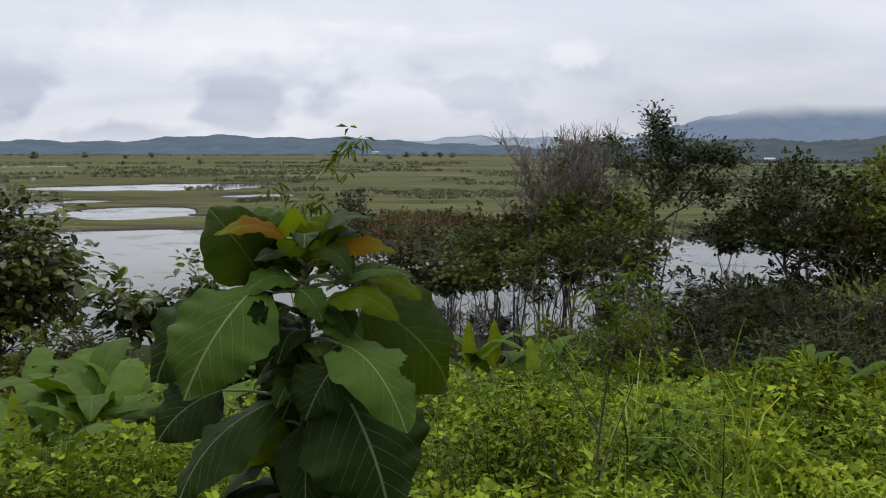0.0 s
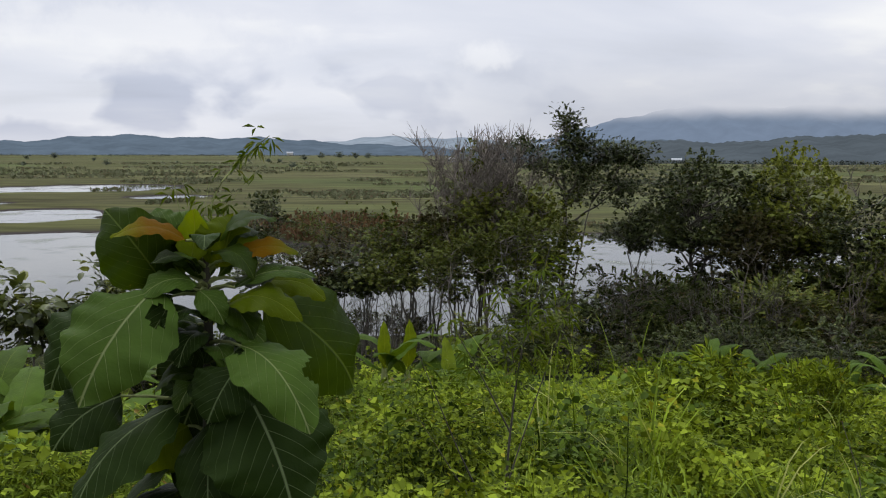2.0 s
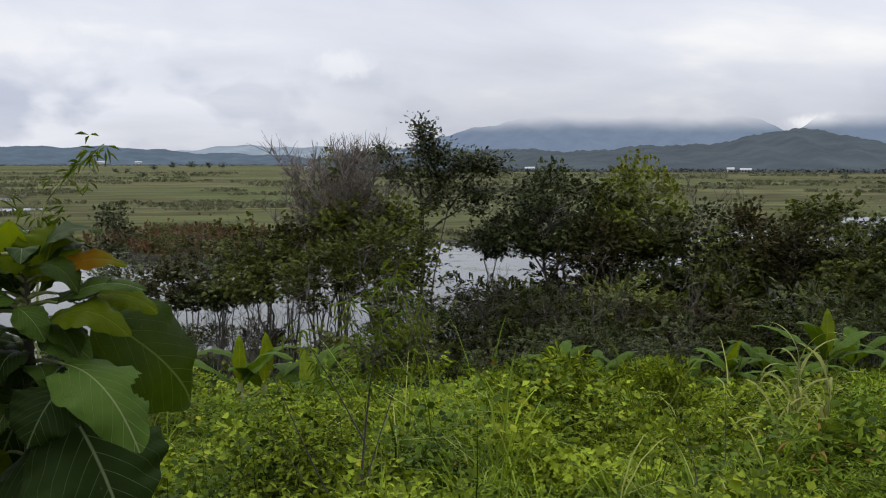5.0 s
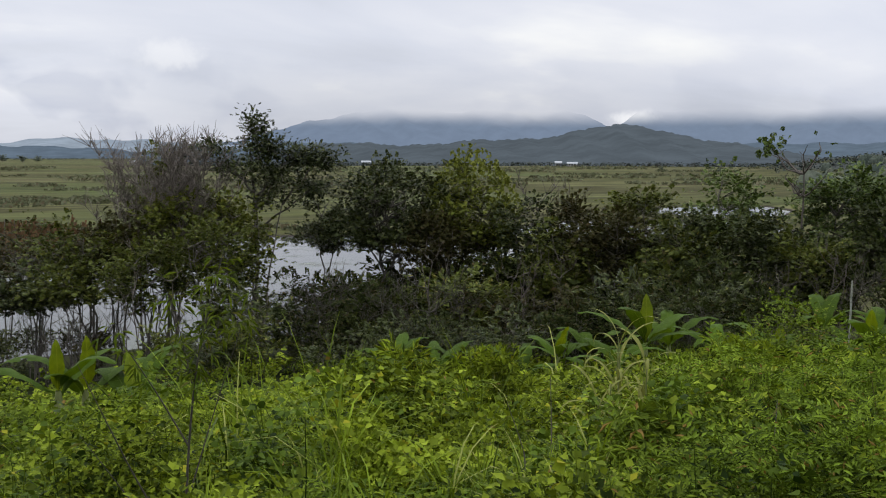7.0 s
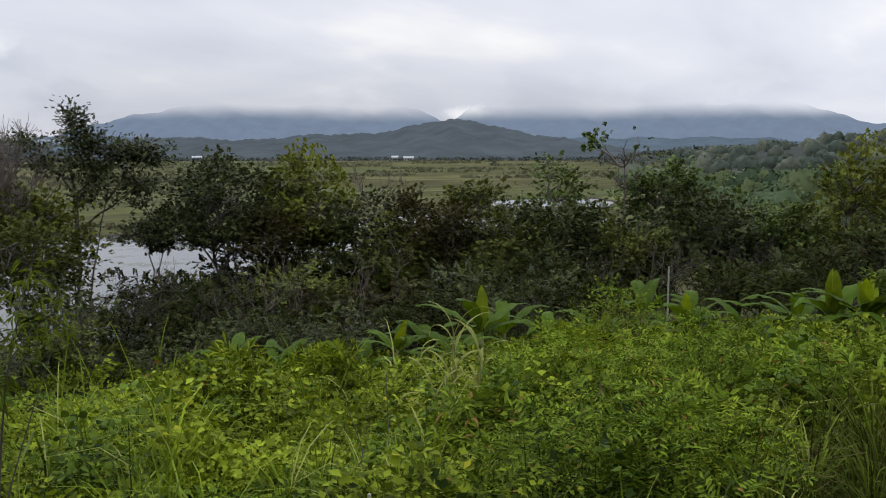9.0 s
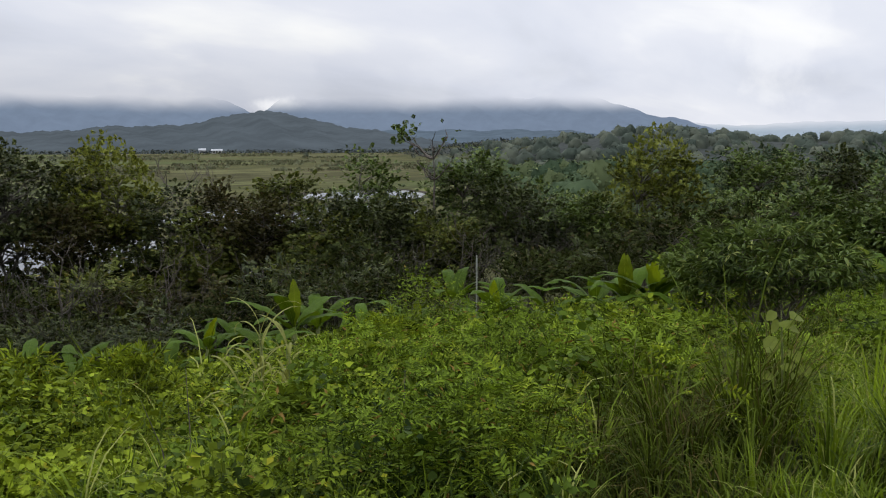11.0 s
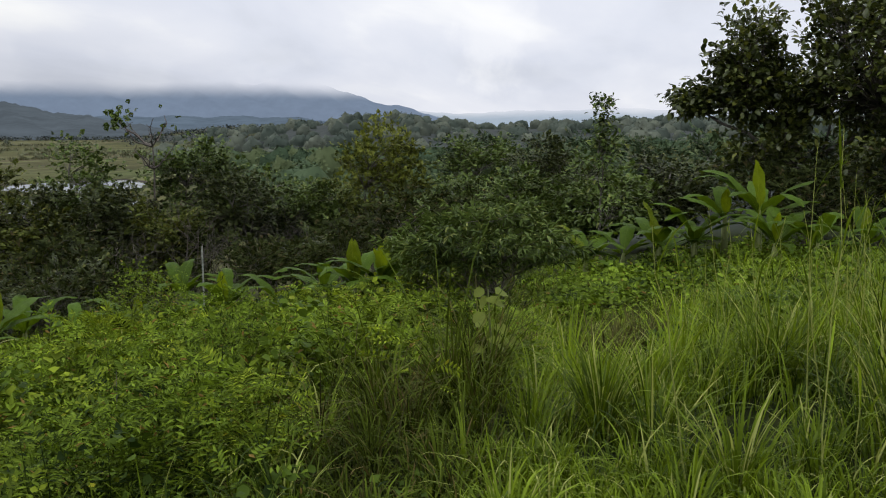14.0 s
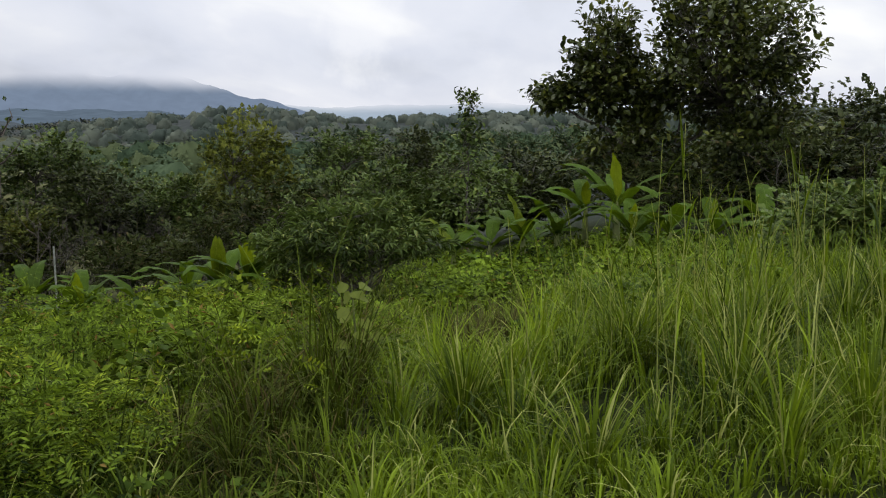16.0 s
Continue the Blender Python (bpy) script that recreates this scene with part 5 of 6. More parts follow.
def blades(name, label, mat, seed, n, b0, b1, r0, r1, tall, wide, per, power=0.7, stiff=0.6, keep=None, clump=0.14):
    """Tufts of grass: long tapered blades that arch over."""
    rng = np.random.default_rng(seed)
    b, d, x, y, z = scatter(rng, n, b0, b1, r0, r1, power)
    if keep is not None:
        k = keep(b, d, x, y, rng)
        b, d, x, y, z = b[k], d[k], x[k], y[k], z[k]
    h = tall * (0.5 + 0.6 * mound(x * 0.7 + 9, y * 0.7)) * (rng.uniform(0.45, 1.0, len(x)) + 1.2 * rng.random(len(x)) ** 6) * low_near(d) * np.interp(b, [64, 80, 92], [0.34, 0.25, 0.48] if b0 > 60 else [1, 1, 1])
    N = len(x) * per
    rep = lambda q: np.repeat(q, per)
    a = rng.uniform(0, 2 * np.pi, N)
    out = np.stack([np.cos(a), np.sin(a), np.zeros(N)], -1)
    side = np.stack([-np.sin(a), np.cos(a), np.zeros(N)], -1)
    root = np.stack([rep(x), rep(y), rep(z)], -1) + out * (rng.random(N) * clump)[:, None]
    L = rep(h) * rng.uniform(0.5, 1.2, N)
    lean = rng.uniform(0.02, 0.30, N)
    curl = rng.uniform(0.1, 1.0, N) * (1.3 - stiff)
    w = wide * rng.uniform(0.6, 1.3, N) * (1 + 0.03 * rep(d))
    rows = []
    for q in (0.0, 0.35, 0.65, 0.87):
        ang = lean + curl * q * q * 1.6
        c = root + out * (L * q * np.sin(ang))[:, None] + np.array([0, 0, 1.0]) * (L * q * np.cos(ang))[:, None]
        ww = (w * (1 - q) ** 0.6 * (0.7 + 0.9 * q))[:, None]
        rows += [c - side * ww, c + side * ww]
    ang = lean + curl * 1.6
    rows.append(root + out * (L * np.sin(ang))[:, None] + np.array([0, 0, 1.0]) * (L * np.cos(ang))[:, None])
    v = np.stack(rows, 1)
    base = (np.arange(N) * 9)[:, None]
    s = Soup()
    s.add(v.reshape(-1, 3), np.concatenate([base + np.array([0, 1, 3, 2]), base + np.array([2, 3, 5, 4]), base + np.array([4, 5, 7, 6])]))
    s.f.append(base + np.array([6, 7, 8]))
    return tagged(new(name, s.mesh(name, mat)), label, "grass", kind="stuff")


def left_side(b, d, x, y, rng):
    grassy = smooth(67, 75, b + 3 * np.sin(d * 0.8)) * smooth(17, 11, d)
    rough = smooth(55, 60, b) * smooth(8.0, 6.4, d) * 0.97
    return rng.random(len(b)) > np.maximum(grassy, rough) * 0.97


def tall_patches(b, d, x, y, rng):
    return (np.sin(b * 0.33 + 0.5) + np.sin(d * 0.5 + b * 0.1)) > 0.2


def right_side(b, d, x, y, rng):
    return (rng.random(len(b)) < smooth(69, 76, b + 3 * np.sin(d * 0.7) + 2 * np.sin(x * 1.7))) & (np.sin(x * 1.9 + 2 * np.sin(y * 1.3)) + np.sin(y * 2.3 + 1.4 * np.sin(x * 0.9)) > -0.9) & (((b - 80) / 3.0) ** 2 + ((d - 9.0) / 1.0) ** 2 > 1)


def rough_side(b, d, x, y, rng):
    return rng.random(len(b)) < smooth(55, 61, b) * smooth(78, 72, b) * smooth(7.5, 6.0, d)


FERN = shape_frond(2, 0.34, 0.3)
PINNATE = shape_frond(6, 0.15, 0.5, True, 0.23)
weeds("weeds", "yellow-green feathery weeds covering the slope", M_WEED, 101, 2500, -34, 46, 2.3, 12, FERN, 1.0, 0.13, 24, 0.75, 0.30, left_side, (0, 1))
weeds("weeds", "yellow-green leafy weeds lower on the slope", M_WEED, 102, 1900, -34, 69, 10, 31, FERN, 0.95, 0.21, 20, 0.8, 0.5, None, (0, 1, 3))
weeds("creepers", "broad-leaved green creepers among the weeds", M_WEED_DARK, 103, 2500, -34, 72, 2.4, 24, BROAD, 0.95, 0.058, 36, 0.75, 0.32, left_side, (2,))
weeds("feather_weeds", "tiered weeds with long feathery green leaves", M_FEATHER, 111, 1900, -34, 76, 3.8, 28, PINNATE, 1.1, 0.23, 17, 0.75, 0.34, left_side, (3, 4))
weeds("feather_weeds", "tiered feathery weeds beside the teak", M_FEATHER, 119, 420, -36, -12.5, 2.8, 6.0, PINNATE, 0.85, 0.22, 16, 0.75, 0.34)
weeds("feather_weeds", "tiered dark green feathery weeds in mounds", M_FEATHER_DARK, 114, 1150, 42, 74, 4.0, 12, PINNATE, 1.1, 0.25, 17, 0.75, 0.36, left_side, (0, 3), 0.03)
weeds("feather_weeds", "bright yellow-green young growth topping the mounds", M_WEED, 122, 420, 44, 72, 5.0, 14, PINNATE, 1.2, 0.20, 18, 0.75, 0.34, left_side, (1,), 0.03)
weeds("broad_weeds", "light green weeds with broad soft leaves", M_WEED, 115, 760, -34, 46, 3.4, 9, SIMPLE, 1.0, 0.075, 22, 0.8, 0.28, left_side, (0, 3))
weeds("ground_herbs", "low leafy herbs covering the soil between the weeds", M_WEED_DARK, 116, 2400, -38, 76, 1.5, 9, SIMPLE, 0.26, 0.05, 14, 0.75, 0.30, left_side, None, 0.7)
weeds("tall_weeds", "tall feathery weeds rising above the rest", M_FEATHER, 109, 200, -34, 76, 8, 24, FERN, 1.35, 0.18, 60, 0.8, 0.42, tall_patches)
BUSHY = shape_spray(np.random.default_rng(14), 6, 0.15, 1.0)
for k, (b, d, el, wd) in enumerate(((22.2, 10.5, -12.4, 1.9), (46.8, 16, -8.3, 1.6), (44.5, 14.5, -10.6, 1.4), (53.6, 15, -10.6, 1.6), (28.5, 13, -12.6, 1.4), (57.5, 12, -11.4, 1.6), (62.6, 15, -10.6, 1.6), (-3.0, 12, -12.8, 1.4))):
    bank_tree(b, d, el, wd, "bushy bright green weed standing above the rest", 620 + k, (M_WEED, M_FEATHER)[k % 2], name="bush", category="bush", group="green bushes", boughs=46, twigs=10, leaf=0.17, slim=0.6, shape=(BUSHY, FERN)[k % 2], stems=4, trunk_r=0.016, clear=0.1, rz=0.8, bough_r=0.3, twig_wood=1, bark=M_STALK)
PALM = shape_spray(np.random.default_rng(15), 7, 0.13, 2.0)
for k, (b, d, el, wd) in enumerate(((41.2, 8.0, -14.6, 1.3), (43.8, 8.6, -13.4, 1.3), (46.6, 8.2, -14.2, 1.2), (50.0, 8.8, -13.0, 1.4), (53.2, 8.4, -13.2, 1.3), (56.6, 8.8, -13.2, 1.3), (39.4, 6.6, -17.0, 1.0), (47.6, 6.2, -18.0, 1.0), (52.4, 6.4, -17.0, 1.1), (59.4, 9.4, -12.2, 1.3), (62.4, 9.0, -13.0, 1.2), (58.0, 7.4, -15.6, 1.1), (55.0, 7.2, -15.8, 1.2), (61.4, 7.0, -16.4, 1.0), (64.6, 10.5, -12.2, 1.3), (48.4, 11.0, -11.6, 1.5), (54.6, 11.5, -11.8, 1.5), (60.6, 12.0, -11.6, 1.5), (43.0, 11.0, -12.4, 1.4))):
    bank_tree(b, d, el, wd, "leafy green shrub with hand-shaped drooping leaves", 760 + k, (M_FEATHER, M_FEATHER_DARK)[k % 2], name="shrub", category="shrub", group="hand-leaved shrubs", boughs=44, twigs=5, leaf=0.13, slim=0.9, shape=PALM, stems=4, trunk_r=0.014, clear=0.25, rz=0.5, bough_r=0.24, layered=0.5, twig_wood=1, droop=0.5, bark=M_STALK)
weeds("feather_weeds", "green feathery weeds under the banana plants", M_FEATHER_DARK, 123, 520, 73, 100, 12, 23, FERN, 0.34, 0.17, 20, 0.8, 0.45, None, None, 0.3)
weeds("weeds", "leafy herbs on the grassy bank", M_WEED_DARK, 104, 700, 70, 112, 4, 26, FERN, 0.9, 0.15, 26, 0.7, 0.35, None, (0, 2))
blades("grass", "tall green grass on the bank", M_GRASS, 105, 1750, 64, 114, 2.0, 13, 1.5, 0.0055, 28, 0.75, 0.8, right_side, 0.11)
blades("grass", "short green grass under the taller tufts", M_GRASS, 118, 1350, 70, 114, 1.6, 12, 1.0, 0.0055, 11, 0.75, 0.7, None, 0.14)
blades("dry_grass", "brown grass stalks in a gap of the bank", M_DRY, 117, 120, 77, 83, 7.8, 10.2, 0.75, 0.006, 14, 0.8, 0.55)
blades("grass", "tall green grass further along the bank", M_GRASS, 106, 800, 66, 114, 12, 24, 1.2, 0.010, 16, 0.8, 0.7, right_side, 0.12)
blades("grass", "low grass behind the hollow of the bank", M_GRASS_OLD, 120, 300, 68, 82, 9.8, 18, 1.3, 0.009, 16, 0.9, 0.6)
blades("grass", "thin olive grass between the weeds and the bank", M_GRASS_OLD, 110, 330, 56, 72, 2.2, 7.5, 0.8, 0.006, 18, 0.8, 0.55, rough_side, 0.07)
blades("grass", "loose pale green grass before the hollow of the bank", M_GRASS, 121, 330, 70, 86, 1.8, 4.8, 2.2, 0.0055, 16, 0.8, 0.7, None, 0.12)
blades("grass", "scattered grass tufts among the weeds", M_GRASS, 107, 420, -30, 62, 2.4, 14, 1.05, 0.008, 20, 0.8, 0.45, None, 0.06)
blades("dry_grass", "dry brown stalks among the grass", M_DRY, 108, 120, 52, 73, 2.8, 8.5, 0.75, 0.0045, 14, 0.8, 0.7)


def ribbon(soup, root, turn, length, width, rise, droop, n=7):
    """A grass blade that rises, arches over and tapers to its tip."""
    p, ang = np.array(root, float), rise
    out, side = np.array([math.cos(turn), math.sin(turn), 0]), np.array([-math.sin(turn), math.cos(turn), 0])
    v = []
    for i in range(n):
        q = i / (n - 1)
        w = width * (0.55 + 0.9 * q if q < 0.5 else 2.0 * (1 - q) ** 0.8) * 0.5 + 0.0004
        v += [p - side * w, p + side * w]
        ang -= droop / (n - 1) * (0.3 + 1.4 * q)
        p = p + (out * math.cos(ang) + np.array([0, 0, math.sin(ang)])) * length / (n - 1)
    soup.add(v, [(2 * i, 2 * i + 1, 2 * i + 3, 2 * i + 2) for i in range(n - 1)])


def tussock(bearing, dist, count, length, width, seed, label="bushy tussock of long arching green grass", mat=M_GRASS):
    r, s = np.random.default_rng(seed), Soup()
    for k in range(count):
        turn, q = r.uniform(0, 6.3), r.random()
        foot = (0.09 * q * math.cos(turn), 0.09 * q * math.sin(turn), -0.03)
        ribbon(s, foot, turn, length * r.uniform(0.5, 1.1), width * r.uniform(0.6, 1.2), 1.5 - 0.5 * q * r.random(), r.uniform(0.3, 1.9) * (0.5 + 0.8 * q))
    ob = new("grass_tussock", s.mesh("grass_tussock", mat))
    ob.location = spot(bearing, dist)
    return tagged(ob, label, "grass", "grass tussocks")


rg = np.random.default_rng(590)
for k in range(40):
    b, d = rg.uniform(71, 103), 3.0 + 6.5 * rg.random() ** 0.8
    if ((b - 78) / 4.5) ** 2 + ((d - 8.2) / 2.2) ** 2 < 1:
        continue
    tussock(b, d, int(rg.uniform(45, 90)), rg.uniform(0.5, 0.85) * (1.25 if b > 86 else 1.0), 0.011, 600 + k)
for k, (b, d, n, ln) in enumerate(((31.5, 5.4, 40, 0.85), (33.4, 5.2, 40, 0.8), (34.8, 5.6, 36, 0.9), (29.6, 4.6, 30, 0.6), (24.0, 4.2, 30, 0.55), (41.5, 4.4, 34, 0.6), (45.0, 4.2, 36, 0.6), (49.0, 4.0, 40, 0.6), (27.0, 3.6, 36, 0.5), (33.0, 3.6, 40, 0.5), (37.0, 3.8, 44, 0.55), (39.0, 3.4, 44, 0.5), (43.0, 3.5, 48, 0.55), (46.5, 3.5, 48, 0.55), (51.0, 3.5, 48, 0.55), (36.0, 4.8, 34, 0.65), (47.5, 4.8, 34, 0.6), (55.5, 4.4, 40, 0.6), (21.5, 3.6, 30, 0.45), (53.0, 3.6, 44, 0.6), (57.0, 3.4, 44, 0.5), (62.0, 3.3, 30, 0.45), (69.6, 3.4, 50, 0.5), (15.5, 4.2, 26, 0.5))):
    tussock(b, d, n, ln, 0.012, 660 + k, "tuft of arching grass among the weeds")


for k, (b, d) in enumerate(((76.2, 7.6), (77.4, 7.9), (78.6, 7.7), (79.6, 8.2), (77.0, 8.5), (78.2, 8.6), (75.2, 8.3), (66.5, 6.6), (64.0, 6.2), (61.5, 6.4), (68.2, 7.2))):
    tussock(b, d, 60, 0.62 if b > 74 else 0.5, 0.008, 690 + k, "withered brown tuft in a hollow of the bank", M_DRY)


def reed_plant(bearing, dist, high, seed):
    """A tall cane grass: upright stalks with long blades that arch over."""
    r = np.random.default_rng(seed)
    ob = thing("reed_plant", spot(bearing, dist), "tall cane grass with long arching pale green blades", "reed", "cane grass")
    for k in range(2):
        top = np.array([r.normal(0, 0.12), r.normal(0, 0.12), high * r.uniform(0.72, 1.0)])
        foot = np.array([r.normal(0, 0.05), r.normal(0, 0.05), -0.05])
        path, stalk = bend(foot, top, 0, 6, r, 0.015), Soup()
        tube(stalk, path, np.linspace(0.012, 0.006, 6), 6)
        part("stalk", stalk.mesh("stalk", M_STALK, True), ob)
        for j in range(9):
            q = 0.35 + 0.65 * j / 8
            at = foot * (1 - q) + top * q
            blade = Soup()
            ribbon(blade, at, j * 2.6 + r.normal(0, 0.4), r.uniform(0.4, 0.7), 0.030, r.uniform(1.1, 1.45), r.uniform(1.6, 3.2), 9)
            part("blade", blade.mesh("blade", M_CANE), ob)


for b, d, high, seed in ((36.9, 8.6, 1.55, 31), (38.0, 8.9, 1.35, 32), (35.6, 8.2, 1.0, 33)):
    reed_plant(b, d, high, seed)



# ---------------------------------------------------------------- big-leaved plants
def blade_mat(name, base, vein, rib_count, rib_slant, gloss=0.4, base_tint=None, through_light=0.3, sheen=0.06):
    """A large leaf: ribs by the leaf's own map, blotches, light through the blade."""
    base, vein = tuple(v * 0.55 for v in base), tuple(v * 0.55 for v in vein)
    m = bpy.data.materials.new(name)
    nt = tree_of(m)
    uv = node(nt, "ShaderNodeSeparateXYZ", {0: node(nt, "ShaderNodeUVMap", uv_map="leaf").outputs[0]}).outputs
    across = calc(nt, "ABSOLUTE", uv[1])
    ribs = calc(nt, "ABSOLUTE", calc(nt, "SUBTRACT", calc(nt, "FRACT", calc(nt, "MULTIPLY", calc(nt, "SUBTRACT", uv[0], calc(nt, "MULTIPLY", across, calc(nt, "ADD", rib_slant * 0.75, calc(nt, "MULTIPLY", across, rib_slant * 0.4)))), rib_count)), 0.5))
    line = ramp(nt, ribs, [(0.0, 1.0), (0.014, 0.9), (0.034, 0.0)])
    mid = ramp(nt, across, [(0.0, 1.0), (0.012, 1.0), (0.030, 0.0)])
    veins = calc(nt, "MAXIMUM", calc(nt, "MULTIPLY", line, calc(nt, "SUBTRACT", 0.85, calc(nt, "MULTIPLY", across, 0.7))), mid)
    place = node(nt, "ShaderNodeTexCoord").outputs["Object"]
    rnd = node(nt, "ShaderNodeObjectInfo").outputs["Random"]
    blot = noise_of(nt, place, 9.0, 5.0)
    col = ramp(nt, calc(nt, "ADD", calc(nt, "MULTIPLY", blot, 0.7), calc(nt, "MULTIPLY", rnd, 0.35)), [(0.3, tuple(v * 0.7 for v in base)), (0.75, tuple(v * 1.3 for v in base))])
    if base_tint:
        col = blend(nt, ramp(nt, calc(nt, "ADD", uv[0], calc(nt, "MULTIPLY", calc(nt, "SUBTRACT", blot, 0.5), 0.5)), [(0.55, 1.0), (1.0, 0.0)]), col, base_tint)
    specks = noise_of(nt, place, 45.0, 3.0)
    col = blend(nt, ramp(nt, specks, [(0.70, 0.0), (0.76, 0.6)]), col, (0.10, 0.085, 0.03))
    col = blend(nt, calc(nt, "MULTIPLY", veins, 0.85), col, vein)
    height = calc(nt, "ADD", calc(nt, "MULTIPLY", veins, 0.8), calc(nt, "MULTIPLY", noise_of(nt, place, 30.0, 3.0), 0.6))
    bump = node(nt, "ShaderNodeBump", {"Height": height, "Strength": 0.6, "Distance": 0.010}).outputs[0]
    b = node(nt, "ShaderNodeBsdfPrincipled", {"Base Color": col, "Roughness": gloss, "Specular IOR Level": sheen, "Normal": bump})
    tr = node(nt, "ShaderNodeBsdfTranslucent", {"Color": blend(nt, 1.0, col, (1.5, 1.35, 0.4), "MULTIPLY"), "Normal": bump})
    finish(nt, node(nt, "ShaderNodeMixShader", {0: through_light, 1: b.outputs[0], 2: tr.outputs[0]}).outputs[0])
    return m


def big_leaf_mesh(name, material, path, normals, widths, fold, wavy, seed, cols=7, holes=(), cup=0.0, ragged=0.07):
    """A leaf along a curve: half widths, folded up or down along the midrib, with a wavy rim and eaten holes."""
    rng = np.random.default_rng(seed)
    path = np.asarray(path, float)
    tang = unit(np.gradient(path, axis=0))
    side = unit(np.cross(normals, tang))
    nrm = np.cross(tang, side)
    n = len(path)
    c = np.linspace(-1, 1, cols)
    ph = rng.uniform(0, 6.3, 4)
    v, uv = [], []
    for i in range(n):
        u = i / (n - 1)
        for q in c:
            rim = abs(q) ** 2
            w = widths[i] * (1 + rim * ragged * math.sin(u * 31 + ph[0] + (q > 0) * 2))
            lift = (fold * abs(q) - cup * rim) * widths[i] + wavy * rim * math.sin(u * 14 + ph[1] + (q > 0) * 1.7) + wavy * 0.5 * rim * math.sin(u * 33 + ph[2])
            v.append(path[i] + side[i] * (q * w) + nrm[i] * lift)
            uv.append((u, q * widths[i] / max(widths)))
    faces = []
    for i in range(n - 1):
        for j in range(cols - 1):
            u, q = (i + 0.5) / (n - 1), (c[j] + c[j + 1]) / 2
            if any(((u - hu) / ru) ** 2 + ((q - hq) / rq) ** 2 < 1 for hu, hq, ru, rq in holes):
                continue
            faces.append((i * cols + j, i * cols + j + 1, (i + 1) * cols + j + 1, (i + 1) * cols + j))
    s = Soup()
    s.add(v, faces)
    me = s.mesh(name, material, True)
    layer = me.uv_layers.new(name="leaf")
    idx = np.zeros(len(me.loops), np.int32)
    me.loops.foreach_get("vertex_index", idx)
    layer.data.foreach_set("uv", np.array(uv, np.float32)[idx].ravel())
    return me


M_BANANA = blade_mat("banana_blade", (0.098, 0.172, 0.018), (0.19, 0.27, 0.05), 26, 0.12, 0.45, None, 0.3, 0.04)
M_BANANA_YOUNG = blade_mat("young_banana_blade", (0.21, 0.29, 0.016), (0.34, 0.40, 0.05), 26, 0.12, 0.45, None, 0.4, 0.1)
M_BANANA_STEM = bark_stuff("banana_stem", (0.09, 0.12, 0.03), (0.20, 0.22, 0.08), 10.0)


def banana_leaf_mesh(seed, length, half, rise, droop, young=False):
    """A blade that rises, arches and droops, from its stalk at the origin outwards along +x."""
    rng = np.random.default_rng(seed)
    n = 16
    pts, p, ang = [], np.zeros(3), rise
    for i in range(n):
        pts.append(p.copy())
        ang -= droop / n * (0.4 + 1.2 * i / n)
        p = p + length / (n - 1) * np.array([math.cos(ang), 0.05 * math.sin(i * 0.4 + seed), math.sin(ang)])
    u = np.linspace(0, 1, n)
    widths = half * np.clip(np.sin(np.pi * np.clip((u - 0.12) / 0.88, 0, 1) ** 0.75) ** 0.75, 0.0, 1) + 0.012
    widths[-1] = 0.01
    tears = [(rng.uniform(0.3, 0.95), rng.choice((-1, 1)) * 0.95, 0.012, 0.5) for _ in range(0 if young else 2)]
    return big_leaf_mesh("leaf", M_BANANA_YOUNG if young else M_BANANA, pts, np.tile((0, 0, 1.0), (n, 1)) + np.array([0.001, 0, 0]), widths, 0.25 if young else rng.uniform(-0.35, 0.25), 0.02, seed, cols=5, holes=tears)


BANANA_LEAVES = [banana_leaf_mesh(200 + k, 1.55, 0.16, (1.15, 0.95, 0.7, 0.5, 1.05, 0.8)[k], (1.8, 1.5, 1.2, 1.0, 2.1, 1.3)[k]) for k in range(6)]
BANANA_YOUNG = [banana_leaf_mesh(210 + k, 1.1, 0.135, 1.40, 0.35, True) for k in range(2)]


def banana_stem(high):
    s = Soup()
    tube(s, [(0, 0, -0.1), (0.01, 0, high * 0.3), (0, 0.01, high * 0.7), (0, 0, high)], [0.09, 0.075, 0.06, 0.035], 8)
    return s.mesh("stem", M_BANANA_STEM, True)


STEMS = {q: banana_stem(q) for q in (0.3, 0.6, 1.0)}


def banana(bearing, dist, scale, leaves, seed, stem=0.6, young=1):
    rng = np.random.default_rng(seed)
    ob = thing("banana_plant", spot(bearing, dist), "banana plant with broad arching green leaves among the weeds", "banana plant", "banana plants", 0.0, scale)
    part("stem", STEMS[stem], ob)
    turn = rng.uniform(0, 6.3)
    for k in range(leaves):
        turn += 2.4 + rng.normal(0, 0.25)
        leaf = part("leaf", BANANA_LEAVES[rng.integers(6)], ob)
        leaf.matrix_basis = Matrix.Translation((0, 0, stem * (0.75 + 0.25 * k / leaves))) @ Matrix.Rotation(turn, 4, "Z") @ Matrix.Rotation(rng.normal(0, 0.12), 4, "Y") @ Matrix.Diagonal((*([rng.uniform(0.75, 1.1)] * 3), 1))
    for k in range(young):
        leaf = part("leaf", BANANA_YOUNG[rng.integers(2)], ob, "upright pale young leaf")
        leaf.matrix_basis = Matrix.Translation((0, 0, stem * 0.95)) @ Matrix.Rotation(radians(90 - bearing) + rng.choice((0, math.pi)) + rng.normal(0, 0.45), 4, "Z") @ Matrix.Rotation(rng.normal(0, 0.2), 4, "Y") @ Matrix.Diagonal((*([rng.uniform(0.65, 1.0)] * 3), 1))
    return ob


for k, row in enumerate(BANANAS):
    b, d, sc, n, st, yg = row
    banana(b, d, sc * (1.05 if b > 70 else 1.3 if 56 < b < 64 else 1.25 if b > 20 else 1.3 if b > -5 else 1.35), n, 300 + k, st, yg)


